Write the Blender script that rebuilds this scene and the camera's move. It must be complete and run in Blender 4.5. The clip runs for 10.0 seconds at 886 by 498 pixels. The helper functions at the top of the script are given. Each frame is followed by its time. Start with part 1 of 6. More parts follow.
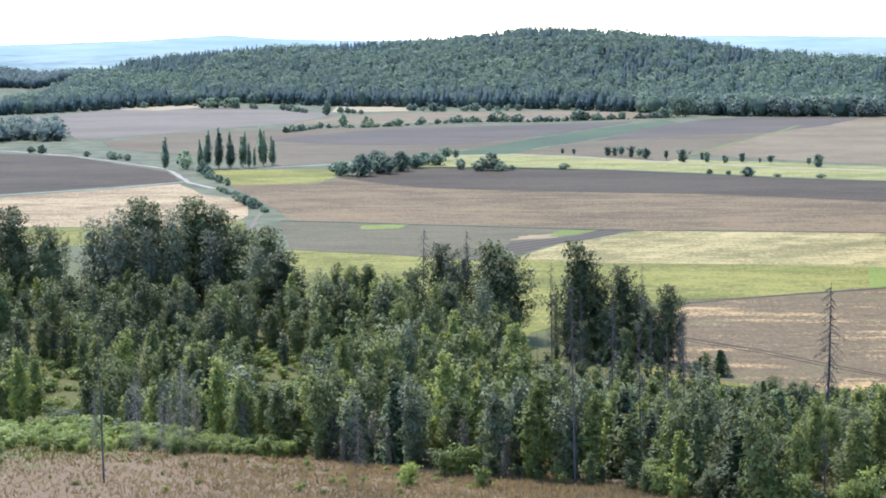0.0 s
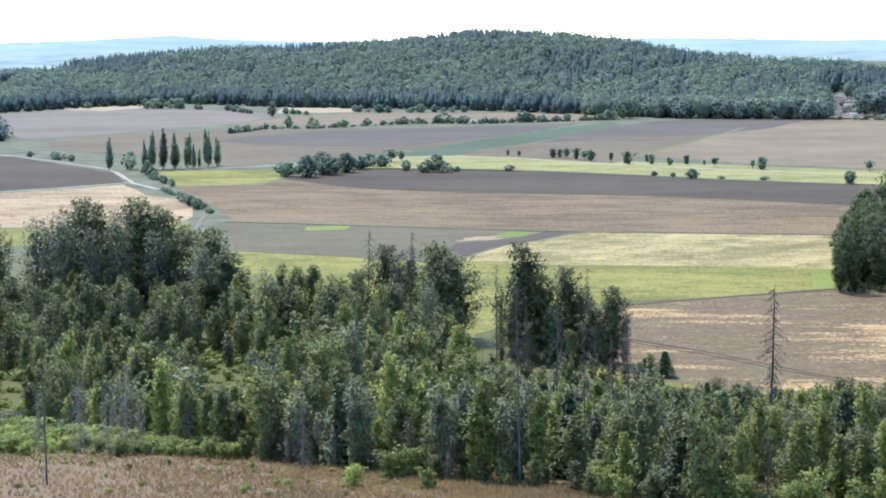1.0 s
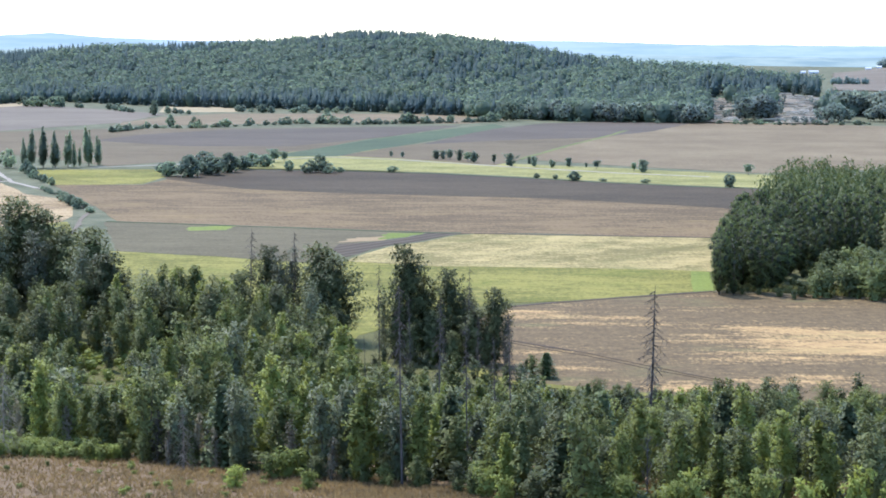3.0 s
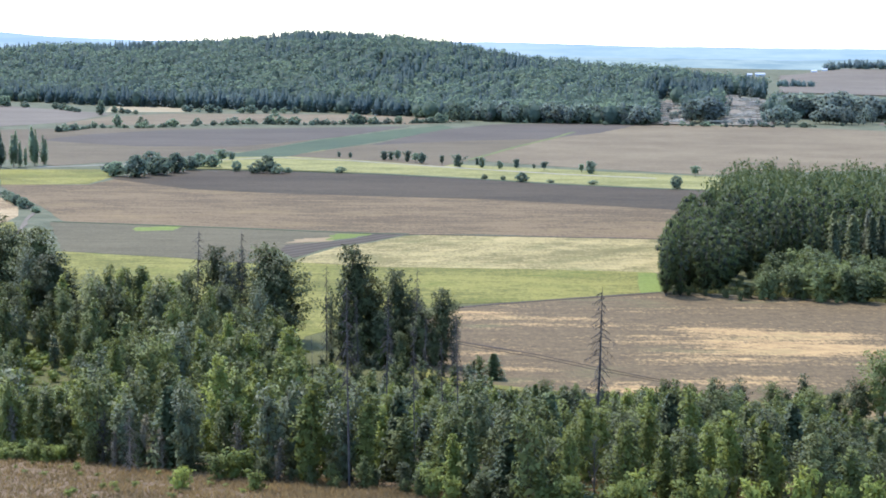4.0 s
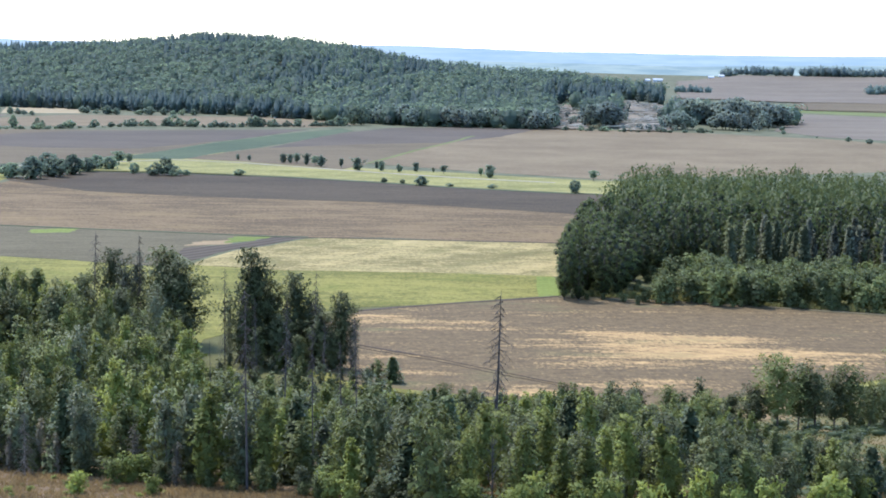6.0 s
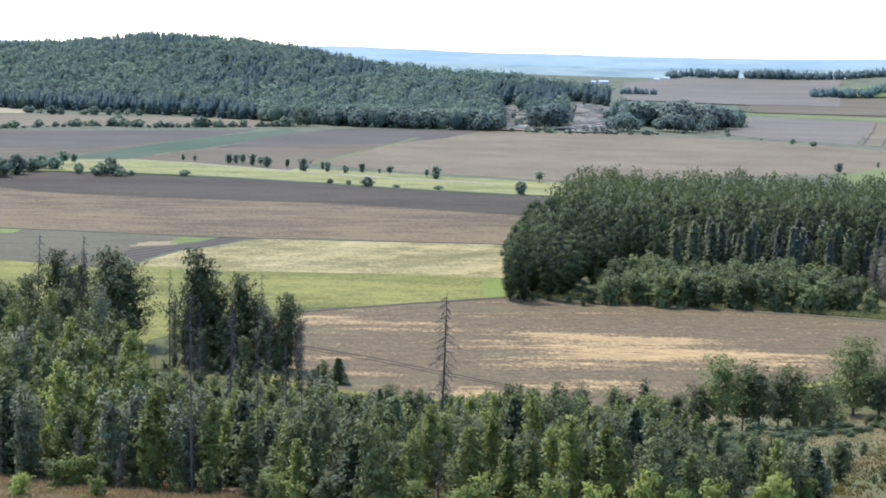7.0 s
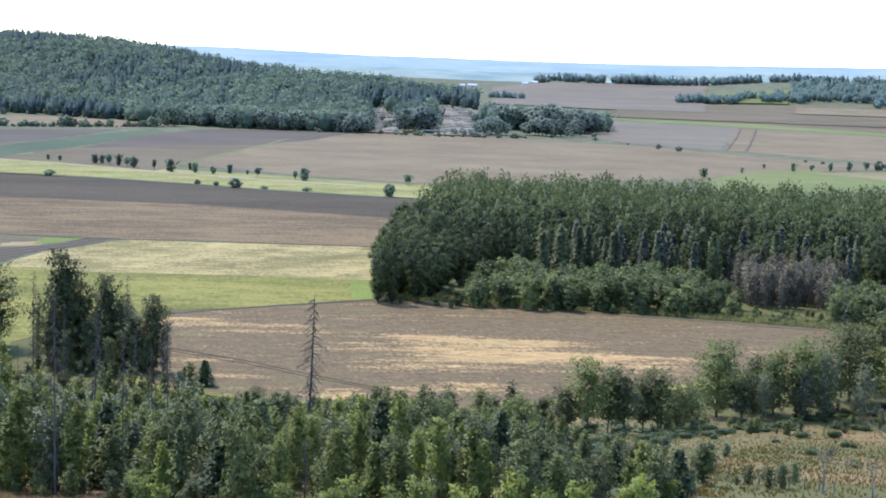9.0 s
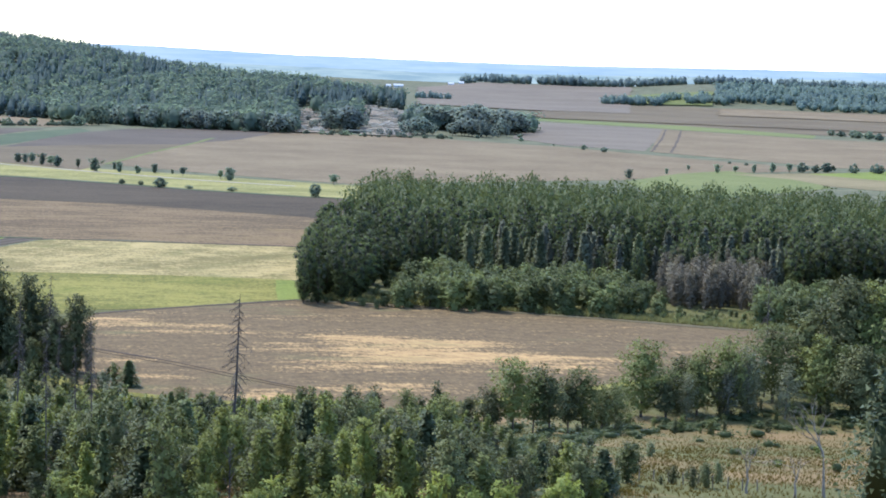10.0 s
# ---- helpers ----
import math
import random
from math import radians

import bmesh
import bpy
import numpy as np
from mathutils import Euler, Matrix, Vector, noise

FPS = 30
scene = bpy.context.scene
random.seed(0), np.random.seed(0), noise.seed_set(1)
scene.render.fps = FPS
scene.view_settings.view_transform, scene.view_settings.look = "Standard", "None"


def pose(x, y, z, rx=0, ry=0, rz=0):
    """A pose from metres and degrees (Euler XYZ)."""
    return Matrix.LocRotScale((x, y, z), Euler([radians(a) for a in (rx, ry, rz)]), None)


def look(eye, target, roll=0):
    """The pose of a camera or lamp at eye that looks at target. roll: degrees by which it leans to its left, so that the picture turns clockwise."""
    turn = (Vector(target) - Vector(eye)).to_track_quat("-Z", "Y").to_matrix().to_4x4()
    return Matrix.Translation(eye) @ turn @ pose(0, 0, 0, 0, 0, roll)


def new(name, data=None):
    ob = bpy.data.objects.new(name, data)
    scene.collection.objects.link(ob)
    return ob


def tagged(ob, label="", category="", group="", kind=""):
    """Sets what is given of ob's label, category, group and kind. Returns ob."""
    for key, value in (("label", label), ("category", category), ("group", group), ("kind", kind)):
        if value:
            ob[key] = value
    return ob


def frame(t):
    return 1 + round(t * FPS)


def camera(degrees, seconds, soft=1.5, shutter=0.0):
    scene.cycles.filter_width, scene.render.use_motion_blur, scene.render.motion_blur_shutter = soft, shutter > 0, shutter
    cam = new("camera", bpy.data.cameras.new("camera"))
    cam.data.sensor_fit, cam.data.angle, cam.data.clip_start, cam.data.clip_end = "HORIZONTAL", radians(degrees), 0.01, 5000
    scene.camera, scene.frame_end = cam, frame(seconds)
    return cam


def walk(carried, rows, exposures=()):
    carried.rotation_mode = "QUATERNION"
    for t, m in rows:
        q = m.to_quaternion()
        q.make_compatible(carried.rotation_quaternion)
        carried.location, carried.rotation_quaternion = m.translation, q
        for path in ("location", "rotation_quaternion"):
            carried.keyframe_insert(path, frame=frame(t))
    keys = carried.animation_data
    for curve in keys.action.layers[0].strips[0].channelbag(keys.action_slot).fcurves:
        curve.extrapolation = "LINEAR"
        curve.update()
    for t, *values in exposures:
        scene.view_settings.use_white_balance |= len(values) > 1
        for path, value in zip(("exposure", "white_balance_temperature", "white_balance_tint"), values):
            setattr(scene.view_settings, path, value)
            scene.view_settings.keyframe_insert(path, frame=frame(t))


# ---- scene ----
EYE = 72.0
cam = camera(25.83, 10.0, soft=1.8)
# seconds, turn to the left, tilt up, lean
ROWS = [
    (0.0, 8.092, -6.150, 0.761), (0.5, 7.324, -6.149, 0.601), (1.0, 6.490, -6.126, 0.501), (1.5, 5.737, -6.120, 0.372),
    (2.0, 4.811, -6.118, 0.197), (2.5, 3.901, -6.116, 0.024), (4.0, 1.535, -6.070, -0.400), (4.5, 0.801, -6.034, -0.538),
    (5.0, 0.068, -5.993, -0.650), (5.5, -0.642, -5.964, -0.768), (7.0, -3.000, -5.874, -1.163), (7.5, -3.726, -5.848, -1.258),
    (8.0, -4.566, -5.821, -1.418), (8.5, -5.579, -5.774, -1.614), (9.0, -6.858, -5.704, -1.863), (9.5, -7.991, -5.656, -2.028),
    (10.0, -9.037, -5.620, -2.175),
]
walk(cam, [(t, pose(0, 0, EYE, 90 + tilt, lean, turn)) for t, turn, tilt, lean in ROWS], [(0.0, 1.73, 5790, 12), (2.5, 1.64, 5790, 12), (5.0, 1.52, 5790, 12), (10.0, 1.47, 5790, 12)])

# ---- light ----
SUN_UP, SUN_SIDE = 52.0, -34.0  # degrees above the horizon, degrees to the right of straight ahead
world = bpy.data.worlds.new("sky")
scene.world = world
world.use_nodes = True
sky = world.node_tree.nodes.new("ShaderNodeTexSky")
sky.sky_type, sky.sun_disc = "NISHITA", False
sky.sun_elevation, sky.sun_rotation = radians(SUN_UP), radians(SUN_SIDE)
sky.altitude, sky.air_density, sky.dust_density, sky.ozone_density = 400, 1.0, 0.4, 3.0
world.node_tree.links.new(sky.outputs[0], world.node_tree.nodes["Background"].inputs[0])
world.node_tree.nodes["Background"].inputs[1].default_value = 0.15
sun = new("sun", bpy.data.lights.new("sun", "SUN"))
sun.data.energy, sun.data.angle, sun.data.color = 2.1, radians(0.6), (1.0, 0.97, 0.92)
sun.matrix_world = look((math.sin(radians(SUN_SIDE)) * math.cos(radians(SUN_UP)) * 900, math.cos(radians(SUN_SIDE)) * math.cos(radians(SUN_UP)) * 900,
                         math.sin(radians(SUN_UP)) * 900), (0, 0, 0))


# ---- materials ----
def stuff(name):
    m = bpy.data.materials.new(name)
    m.use_nodes = True
    t = m.node_tree
    for n in list(t.nodes):
        t.nodes.remove(n)
    return m, t, t.nodes.new("ShaderNodeOutputMaterial")


def noise_at(t, scale, detail=4.0, squash=(1, 1, 1), turn=0.0, rough=0.6):
    """Noise over world places, stretched and turned about z."""
    g, mp, n = t.nodes.new("ShaderNodeNewGeometry"), t.nodes.new("ShaderNodeMapping"), t.nodes.new("ShaderNodeTexNoise")
    mp.inputs["Rotation"].default_value = (0, 0, radians(turn))
    mp.inputs["Scale"].default_value = squash
    n.inputs["Scale"].default_value, n.inputs["Detail"].default_value, n.inputs["Roughness"].default_value = scale, detail, rough
    t.links.new(g.outputs["Position"], mp.inputs["Vector"])
    t.links.new(mp.outputs[0], n.inputs["Vector"])
    return n.outputs["Fac"]


def ramp(t, fac, stops):
    r = t.nodes.new("ShaderNodeValToRGB")
    e = r.color_ramp.elements
    while len(e) < len(stops):
        e.new(0.5)
    for k, (p, c) in zip(e, stops):
        k.position, k.color = p, (*c, 1) if len(c) == 3 else c
    t.links.new(fac, r.inputs[0])
    return r.outputs[0]


def mix(t, fac, a, b, mode="MIX"):
    m = t.nodes.new("ShaderNodeMix")
    m.data_type, m.blend_type = "RGBA", mode
    for socket, v in ((m.inputs[0], fac), (m.inputs[6], a), (m.inputs[7], b)):
        if isinstance(v, (int, float)):
            socket.default_value = v
        elif isinstance(v, tuple):
            socket.default_value = (*v, 1)
        else:
            t.links.new(v, socket)
    return m.outputs[2]


def maths(t, op, a, b=0.0, c=0.0):
    m = t.nodes.new("ShaderNodeMath")
    m.operation = op
    for k, v in enumerate((a, b, c)):
        if isinstance(v, (int, float)):
            m.inputs[k].default_value = v
        else:
            t.links.new(v, m.inputs[k])
    return m.outputs[0]


def finish(m, t, out, colour, rough=0.9, bump=None, depth=0.1, gloss=0.2):
    b = t.nodes.new("ShaderNodeBsdfPrincipled")
    b.inputs["Roughness"].default_value, b.inputs["Specular IOR Level"].default_value = rough, gloss
    t.links.new(colour, b.inputs["Base Color"])
    if bump is not None:
        n = t.nodes.new("ShaderNodeBump")
        n.inputs["Strength"].default_value, n.inputs["Distance"].default_value = 0.8, depth
        t.links.new(bump, n.inputs["Height"])
        t.links.new(n.outputs[0], b.inputs["Normal"])
    t.links.new(b.outputs[0], out.inputs[0])
    return m


def soil(name, dark, light, turn, patch=None, amount=0.5, streak=0.05, size=0.012, long=0.55, swath=None, crisp=0.06):
    """A worked field: broad stains, streaks along the working direction (turn), fine clods; patch: a second colour in drawn-out blotches."""
    m, t, out = stuff(name)
    broad = noise_at(t, size, 6, (long, 1, 1), turn, 0.65)
    lines = noise_at(t, streak * 2.4, 7, (long * 0.6, 1, 1), turn, 0.75)
    fine = noise_at(t, 0.3, 9, (1.0, 0.6, 1), turn, 0.84)
    speck = noise_at(t, 0.8, 3, (1.0, 0.4, 1), turn, 0.7)
    grain = maths(t, "ADD", maths(t, "MULTIPLY", fine, 0.22), maths(t, "MULTIPLY", speck, 0.22))
    both = maths(t, "ADD", maths(t, "MULTIPLY", broad, 0.3), maths(t, "ADD", maths(t, "MULTIPLY", lines, 0.26), grain))
    colour = ramp(t, both, [(0.5 - crisp, dark), (0.5 + crisp, light)])
    if patch:
        blot = maths(t, "ADD", maths(t, "MULTIPLY", noise_at(t, size * 2.2, 7, (long, 1, 1), turn + 2, 0.65), 0.65), maths(t, "MULTIPLY", noise_at(t, 0.35, 7, (0.8, 1, 1), turn, 0.78), 0.35))
        colour = mix(t, ramp(t, blot, [(0.62 - 0.24 * amount, (0, 0, 0)), (0.74 - 0.24 * amount, (1, 1, 1))]), colour, patch)
    if swath:
        # rows of cut hay: direction, spacing, light of the rows
        g, mp, w = t.nodes.new("ShaderNodeNewGeometry"), t.nodes.new("ShaderNodeMapping"), t.nodes.new("ShaderNodeTexWave")
        mp.inputs["Rotation"].default_value = (0, 0, radians(swath[0]))
        w.inputs["Scale"].default_value, w.inputs["Distortion"].default_value, w.inputs["Detail"].default_value, w.inputs["Detail Scale"].default_value = 0.314 / swath[1], 4.0, 4, 0.6
        t.links.new(g.outputs["Position"], mp.inputs["Vector"])
        t.links.new(mp.outputs[0], w.inputs["Vector"])
        k = swath[2]
        colour = mix(t, 1.0, colour, ramp(t, w.outputs["Fac"], [(0.25, (1 - k, 1 - 0.8 * k, 1 - k)), (0.8, (1 + k, 1 + k, 1 + k))]), "MULTIPLY")
    return finish(m, t, out, colour, 0.95, fine, 0.12, 0.1)


PLOUGHED = soil("ploughed_soil", (0.050, 0.034, 0.018), (0.088, 0.063, 0.034), -7)
HARROWED = soil("harrowed_soil", (0.098, 0.065, 0.030), (0.196, 0.129, 0.061), -7, (0.226, 0.150, 0.063), 0.35, crisp=0.042)
HARROWED2 = soil("harrowed_pink_soil", (0.100, 0.071, 0.038), (0.157, 0.116, 0.062), -10)
GREYSOIL = soil("grey_soil", (0.092, 0.073, 0.036), (0.140, 0.110, 0.057), -12)
GREYTAN = soil("grey_tan_soil", (0.129, 0.099, 0.067), (0.190, 0.149, 0.102), -8)
# darker soil: painted cloud shadow on two fields, plain earth on worn tracks
SHADE_TRACK_SOIL = soil("dark_loam", (0.079, 0.060, 0.041), (0.115, 0.087, 0.059), 5)
TANFIELD = soil("tan_soil", (0.138, 0.097, 0.051), (0.213, 0.156, 0.084), -14, long=0.9)
STRAW = soil("golden_straw", (0.19, 0.125, 0.06), (0.40, 0.285, 0.145), -25, (0.17, 0.11, 0.05), 0.45, crisp=0.04)
STRAWFAR = soil("far_stubble", (0.274, 0.205, 0.106), (0.361, 0.275, 0.155), -10)
BRASHSOIL = soil("brash_soil", (0.14, 0.112, 0.078), (0.26, 0.212, 0.148), -6, (0.13, 0.125, 0.07), 0.4)
STRAWSMALL = soil("tan_stubble", (0.259, 0.177, 0.086), (0.332, 0.233, 0.125), 0)
MEADOW = soil("meadow_grass", (0.124, 0.112, 0.022), (0.240, 0.204, 0.047), -5, (0.124, 0.127, 0.019), 0.42, long=0.7, size=0.02, crisp=0.035)
HAY = soil("hay_meadow", (0.170, 0.154, 0.046), (0.292, 0.250, 0.084), -12, (0.152, 0.145, 0.035), 0.4, long=0.7, size=0.02, crisp=0.04)
MOWN = soil("mown_hay", (0.166, 0.129, 0.044), (0.366, 0.273, 0.109), -9, (0.169, 0.148, 0.046), 0.4, long=0.9, size=0.02, swath=(30, 15.0, 0.07), crisp=0.04)
BRIGHT = soil("bright_grass", (0.130, 0.152, 0.028), (0.200, 0.222, 0.046), 0)
BRIGHT2 = soil("green_pasture", (0.105, 0.121, 0.034), (0.169, 0.171, 0.055), 0)
DRYKNOLL = soil("dry_knoll_grass", (0.150, 0.118, 0.052), (0.235, 0.182, 0.088), -10)
DEEPGREEN = soil("green_crop", (0.056, 0.070, 0.036), (0.09, 0.105, 0.05), 10)
RUT = soil("wheel_rut", (0.055, 0.04, 0.028), (0.10, 0.073, 0.05), 0)
GRAVEL = soil("gravel", (0.24, 0.195, 0.14), (0.36, 0.31, 0.235), 0)


def ridged(name, dark, light, turn, pitch):
    m, t, out = stuff(name)
    g, mp, w = t.nodes.new("ShaderNodeNewGeometry"), t.nodes.new("ShaderNodeMapping"), t.nodes.new("ShaderNodeTexWave")
    mp.inputs["Rotation"].default_value = (0, 0, radians(turn))
    w.inputs["Scale"].default_value, w.inputs["Distortion"].default_value, w.inputs["Detail"].default_value = 0.314 / pitch, 1.0, 3
    t.links.new(g.outputs["Position"], mp.inputs["Vector"])
    t.links.new(mp.outputs[0], w.inputs["Vector"])
    return finish(m, t, out, mix(t, noise_at(t, 0.5, 5), ramp(t, w.outputs["Fac"], [(0.3, dark), (0.7, light)]), dark), 0.95, w.outputs["Fac"], 0.3, 0.1)


ROWS_SOIL = ridged("ridged_soil", (0.066, 0.048, 0.030), (0.135, 0.102, 0.064), 30, 5.0)


def near_field():
    """Brown stubble with drawn-out golden patches of flattened straw."""
    m, t, out = stuff("stubble_with_straw")
    fine, grain = noise_at(t, 0.62, 3, (1.5, 0.6, 1), -3, 0.7), noise_at(t, 0.3, 6, (0.7, 0.8, 1), -4, 0.75)
    base = ramp(t, maths(t, "ADD", maths(t, "MULTIPLY", fine, 0.4), maths(t, "MULTIPLY", grain, 0.6)), [(0.34, (0.080, 0.053, 0.026)), (0.66, (0.194, 0.131, 0.060))])
    streaks = maths(t, "ADD", maths(t, "MULTIPLY", noise_at(t, 0.085, 7, (0.22, 1, 1), -6, 0.7), 0.5),
                    maths(t, "ADD", maths(t, "MULTIPLY", noise_at(t, 0.2, 6, (0.3, 0.9, 1), -5, 0.75), 0.28), maths(t, "MULTIPLY", fine, 0.27)))
    g, sep = t.nodes.new("ShaderNodeNewGeometry"), t.nodes.new("ShaderNodeSeparateXYZ")
    t.links.new(g.outputs["Position"], sep.inputs[0])
    # flattened straw lies in a few broad spots
    for x, y, w, d, k in ((72, 466, 54, 38, 0.105), (92, 452, 40, 26, 0.065), (60, 482, 36, 12, 0.08), (12, 502, 40, 12, 0.10), (-4, 516, 18, 9, 0.12), (52, 446, 34, 18, 0.06), (30, 402, 14, 10, 0.16), (-1, 447, 14, 7, 0.13), (10, 427, 16, 6, 0.08), (62, 412, 28, 9, 0.08), (110, 446, 24, 8, 0.07)):
        dx, dy = maths(t, "DIVIDE", maths(t, "SUBTRACT", sep.outputs[0], x), w), maths(t, "DIVIDE", maths(t, "SUBTRACT", sep.outputs[1], y), d)
        near = maths(t, "SUBTRACT", 1.0, maths(t, "SQRT", maths(t, "ADD", maths(t, "MULTIPLY", dx, dx), maths(t, "MULTIPLY", dy, dy))))
        streaks = maths(t, "ADD", streaks, maths(t, "MULTIPLY", maths(t, "MAXIMUM", near, 0.0), k))
    straw = mix(t, ramp(t, grain, [(0.35, (0, 0, 0)), (0.65, (1, 1, 1))]), (0.27, 0.166, 0.070), (0.49, 0.310, 0.124))
    colour = mix(t, ramp(t, streaks, [(0.575, (0, 0, 0)), (0.65, (1, 1, 1))]), base, straw)
    green = ramp(t, noise_at(t, 0.05, 5, (0.4, 1, 1), -8), [(0.58, (0, 0, 0)), (0.72, (0.5, 0.5, 0.5))])
    return finish(m, t, out, mix(t, green, colour, (0.152, 0.145, 0.055)), 0.95, fine, 0.15, 0.1)


NEARFIELD = near_field()


def ground_cover():
    """Rough grass: dry reddish tops on the slope, green in damp spots, grey green pasture on the plain."""
    m, t, out = stuff("rough_grass")
    fine, mid, broad = noise_at(t, 2.2, 6, rough=0.75), noise_at(t, 0.22, 5), noise_at(t, 0.03, 4)
    dry = ramp(t, fine, [(0.32, (0.098, 0.058, 0.029)), (0.5, (0.165, 0.106, 0.055)), (0.7, (0.245, 0.172, 0.092))])
    lush = ramp(t, fine, [(0.35, (0.080, 0.076, 0.024)), (0.65, (0.144, 0.130, 0.044))])
    g, sep = t.nodes.new("ShaderNodeNewGeometry"), t.nodes.new("ShaderNodeSeparateXYZ")
    t.links.new(g.outputs["Position"], sep.inputs[0])
    # the dry slope lies high up, the damp grass below it
    up = maths(t, "SUBTRACT", maths(t, "MULTIPLY", maths(t, "SUBTRACT", sep.outputs[2], 27.5), 0.12), maths(t, "ADD", maths(t, "MULTIPLY", maths(t, "GREATER_THAN", sep.outputs[0], 24.0), 1.15), maths(t, "MULTIPLY", maths(t, "GREATER_THAN", sep.outputs[1], 600.0), 9.0)))
    k = maths(t, "ADD", up, maths(t, "MULTIPLY", maths(t, "SUBTRACT", mid, 0.5), 2.2))
    plain = ramp(t, noise_at(t, 0.05, 7, rough=0.7), [(0.4, (0.088, 0.088, 0.046)), (0.6, (0.15, 0.142, 0.078))])
    lush = mix(t, ramp(t, maths(t, "MULTIPLY", sep.outputs[1], 0.001), [(0.56, (0, 0, 0)), (0.68, (1, 1, 1))]), lush, plain)
    return finish(m, t, out, mix(t, ramp(t, maths(t, "ADD", k, 0.4), [(0.3, (0, 0, 0)), (0.6, (1, 1, 1))]), mix(t, maths(t, "MULTIPLY", ramp(t, broad, [(0.43, (0, 0, 0)), (0.62, (1, 1, 1))]), maths(t, "MULTIPLY", maths(t, "GREATER_THAN", sep.outputs[0], 24.0), maths(t, "LESS_THAN", sep.outputs[1], 400.0))), lush, (0.215, 0.14, 0.06)), dry), 0.95, fine, 0.2, 0.1)


GROUND = ground_cover()


def leaf(name, deep, mid, pale, glow=0.3, rough=0.52, far=False, gloss=0.05):
    """Foliage: each tree has its own tone, each leaf spray its own shade; some light passes through."""
    m, t, out = stuff(name)
    o, g = t.nodes.new("ShaderNodeObjectInfo"), t.nodes.new("ShaderNodeNewGeometry")
    k = 0.2 if far else 0.28
    own = ramp(t, g.outputs["Random Per Island"], [(0.0, tuple(k * p + (1 - k) * q for p, q in zip(deep, mid))), (0.55, mid), (1.0, tuple(k * p + (1 - k) * q for p, q in zip(pale, mid)))])
    tone = ramp(t, o.outputs["Random"], [(0.0, (0.55, 0.57, 0.55)), (0.5, (0.96, 0.96, 0.96)), (1.0, (1.24, 1.26, 1.1))])
    spots = ramp(t, noise_at(t, 0.012 if far else 0.12, 6), [(0.34, (0.82, 0.85, 0.89)), (0.66, (1.17, 1.15, 1.05))])
    colour = mix(t, 1.0, mix(t, 1.0, own, tone, "MULTIPLY"), spots, "MULTIPLY")
    b, tr, mx = t.nodes.new("ShaderNodeBsdfPrincipled"), t.nodes.new("ShaderNodeBsdfTranslucent"), t.nodes.new("ShaderNodeMixShader")
    b.inputs["Roughness"].default_value, b.inputs["Specular IOR Level"].default_value = rough, 0.03 if far else gloss
    mx.inputs[0].default_value = min(0.5, glow * 1.25)
    t.links.new(colour, b.inputs["Base Color"])
    t.links.new(mix(t, 1.0, colour, (1.7, 1.65, 1.35), "MULTIPLY"), tr.inputs["Color"])
    t.links.new(b.outputs[0], mx.inputs[1])
    t.links.new(tr.outputs[0], mx.inputs[2])
    t.links.new(mx.outputs[0], out.inputs[0])
    return m


LEAF_BIRCH = leaf("birch_leaf", (0.106, 0.116, 0.036), (0.182, 0.195, 0.056), (0.262, 0.268, 0.084), 0.2)
LEAF_ALDER = leaf("alder_leaf", (0.083, 0.093, 0.037), (0.136, 0.147, 0.056), (0.204, 0.212, 0.081), 0.16)
LEAF_WILLOW = leaf("willow_leaf", (0.096, 0.106, 0.056), (0.146, 0.158, 0.084), (0.225, 0.232, 0.142), 0.14, 0.5, gloss=0.09)
LEAF_OAK = leaf("oak_leaf", (0.069, 0.074, 0.036), (0.112, 0.117, 0.054), (0.176, 0.177, 0.081), 0.12)
LEAF_DUSKY = leaf("dusky_leaf", (0.085, 0.09, 0.06), (0.135, 0.14, 0.095), (0.2, 0.205, 0.145), 0.15)
LEAF_BROWN = leaf("dead_needle_brown", (0.138, 0.117, 0.088), (0.182, 0.156, 0.119), (0.232, 0.201, 0.155), 0.15, 0.9)
LEAF_DRY = leaf("dying_needle", (0.100, 0.100, 0.074), (0.165, 0.164, 0.122), (0.212, 0.208, 0.156), 0.2, 0.9)
LEAF_THICKET = leaf("thicket_leaf", (0.088, 0.100, 0.046), (0.143, 0.160, 0.071), (0.218, 0.231, 0.106), 0.2)
# paler and bluer than near leaves: haze painted into the colour
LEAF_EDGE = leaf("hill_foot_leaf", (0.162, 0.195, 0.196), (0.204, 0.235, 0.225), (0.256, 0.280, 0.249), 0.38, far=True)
LEAF_LIME = leaf("bright_bush_leaf", (0.118, 0.142, 0.040), (0.200, 0.222, 0.064), (0.290, 0.300, 0.098), 0.25)
NEEDLE = leaf("spruce_needle", (0.078, 0.090, 0.044), (0.108, 0.122, 0.058), (0.146, 0.160, 0.078), 0.16)
# spruce needle made lighter, with some haze painted in
NEEDLE_FIR = leaf("forest_needle", (0.103, 0.112, 0.063), (0.143, 0.152, 0.084), (0.187, 0.192, 0.106), 0.22)
LEAF_BRAMBLE = leaf("bramble_leaf", (0.048, 0.057, 0.027), (0.075, 0.085, 0.040), (0.112, 0.119, 0.057), 0.2)
LEAF_GREY = leaf("bare_twig_grey", (0.11, 0.096, 0.084), (0.16, 0.145, 0.128), (0.22, 0.205, 0.185), 0.05, 0.9)
# haze is painted into this colour of poplars, fruit trees and field bushes
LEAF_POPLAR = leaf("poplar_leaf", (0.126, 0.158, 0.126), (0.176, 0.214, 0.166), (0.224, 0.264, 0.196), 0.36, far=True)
LEAF_FOREST = leaf("forest_leaf", (0.062, 0.074, 0.033), (0.093, 0.110, 0.046), (0.129, 0.144, 0.062), 0.2)
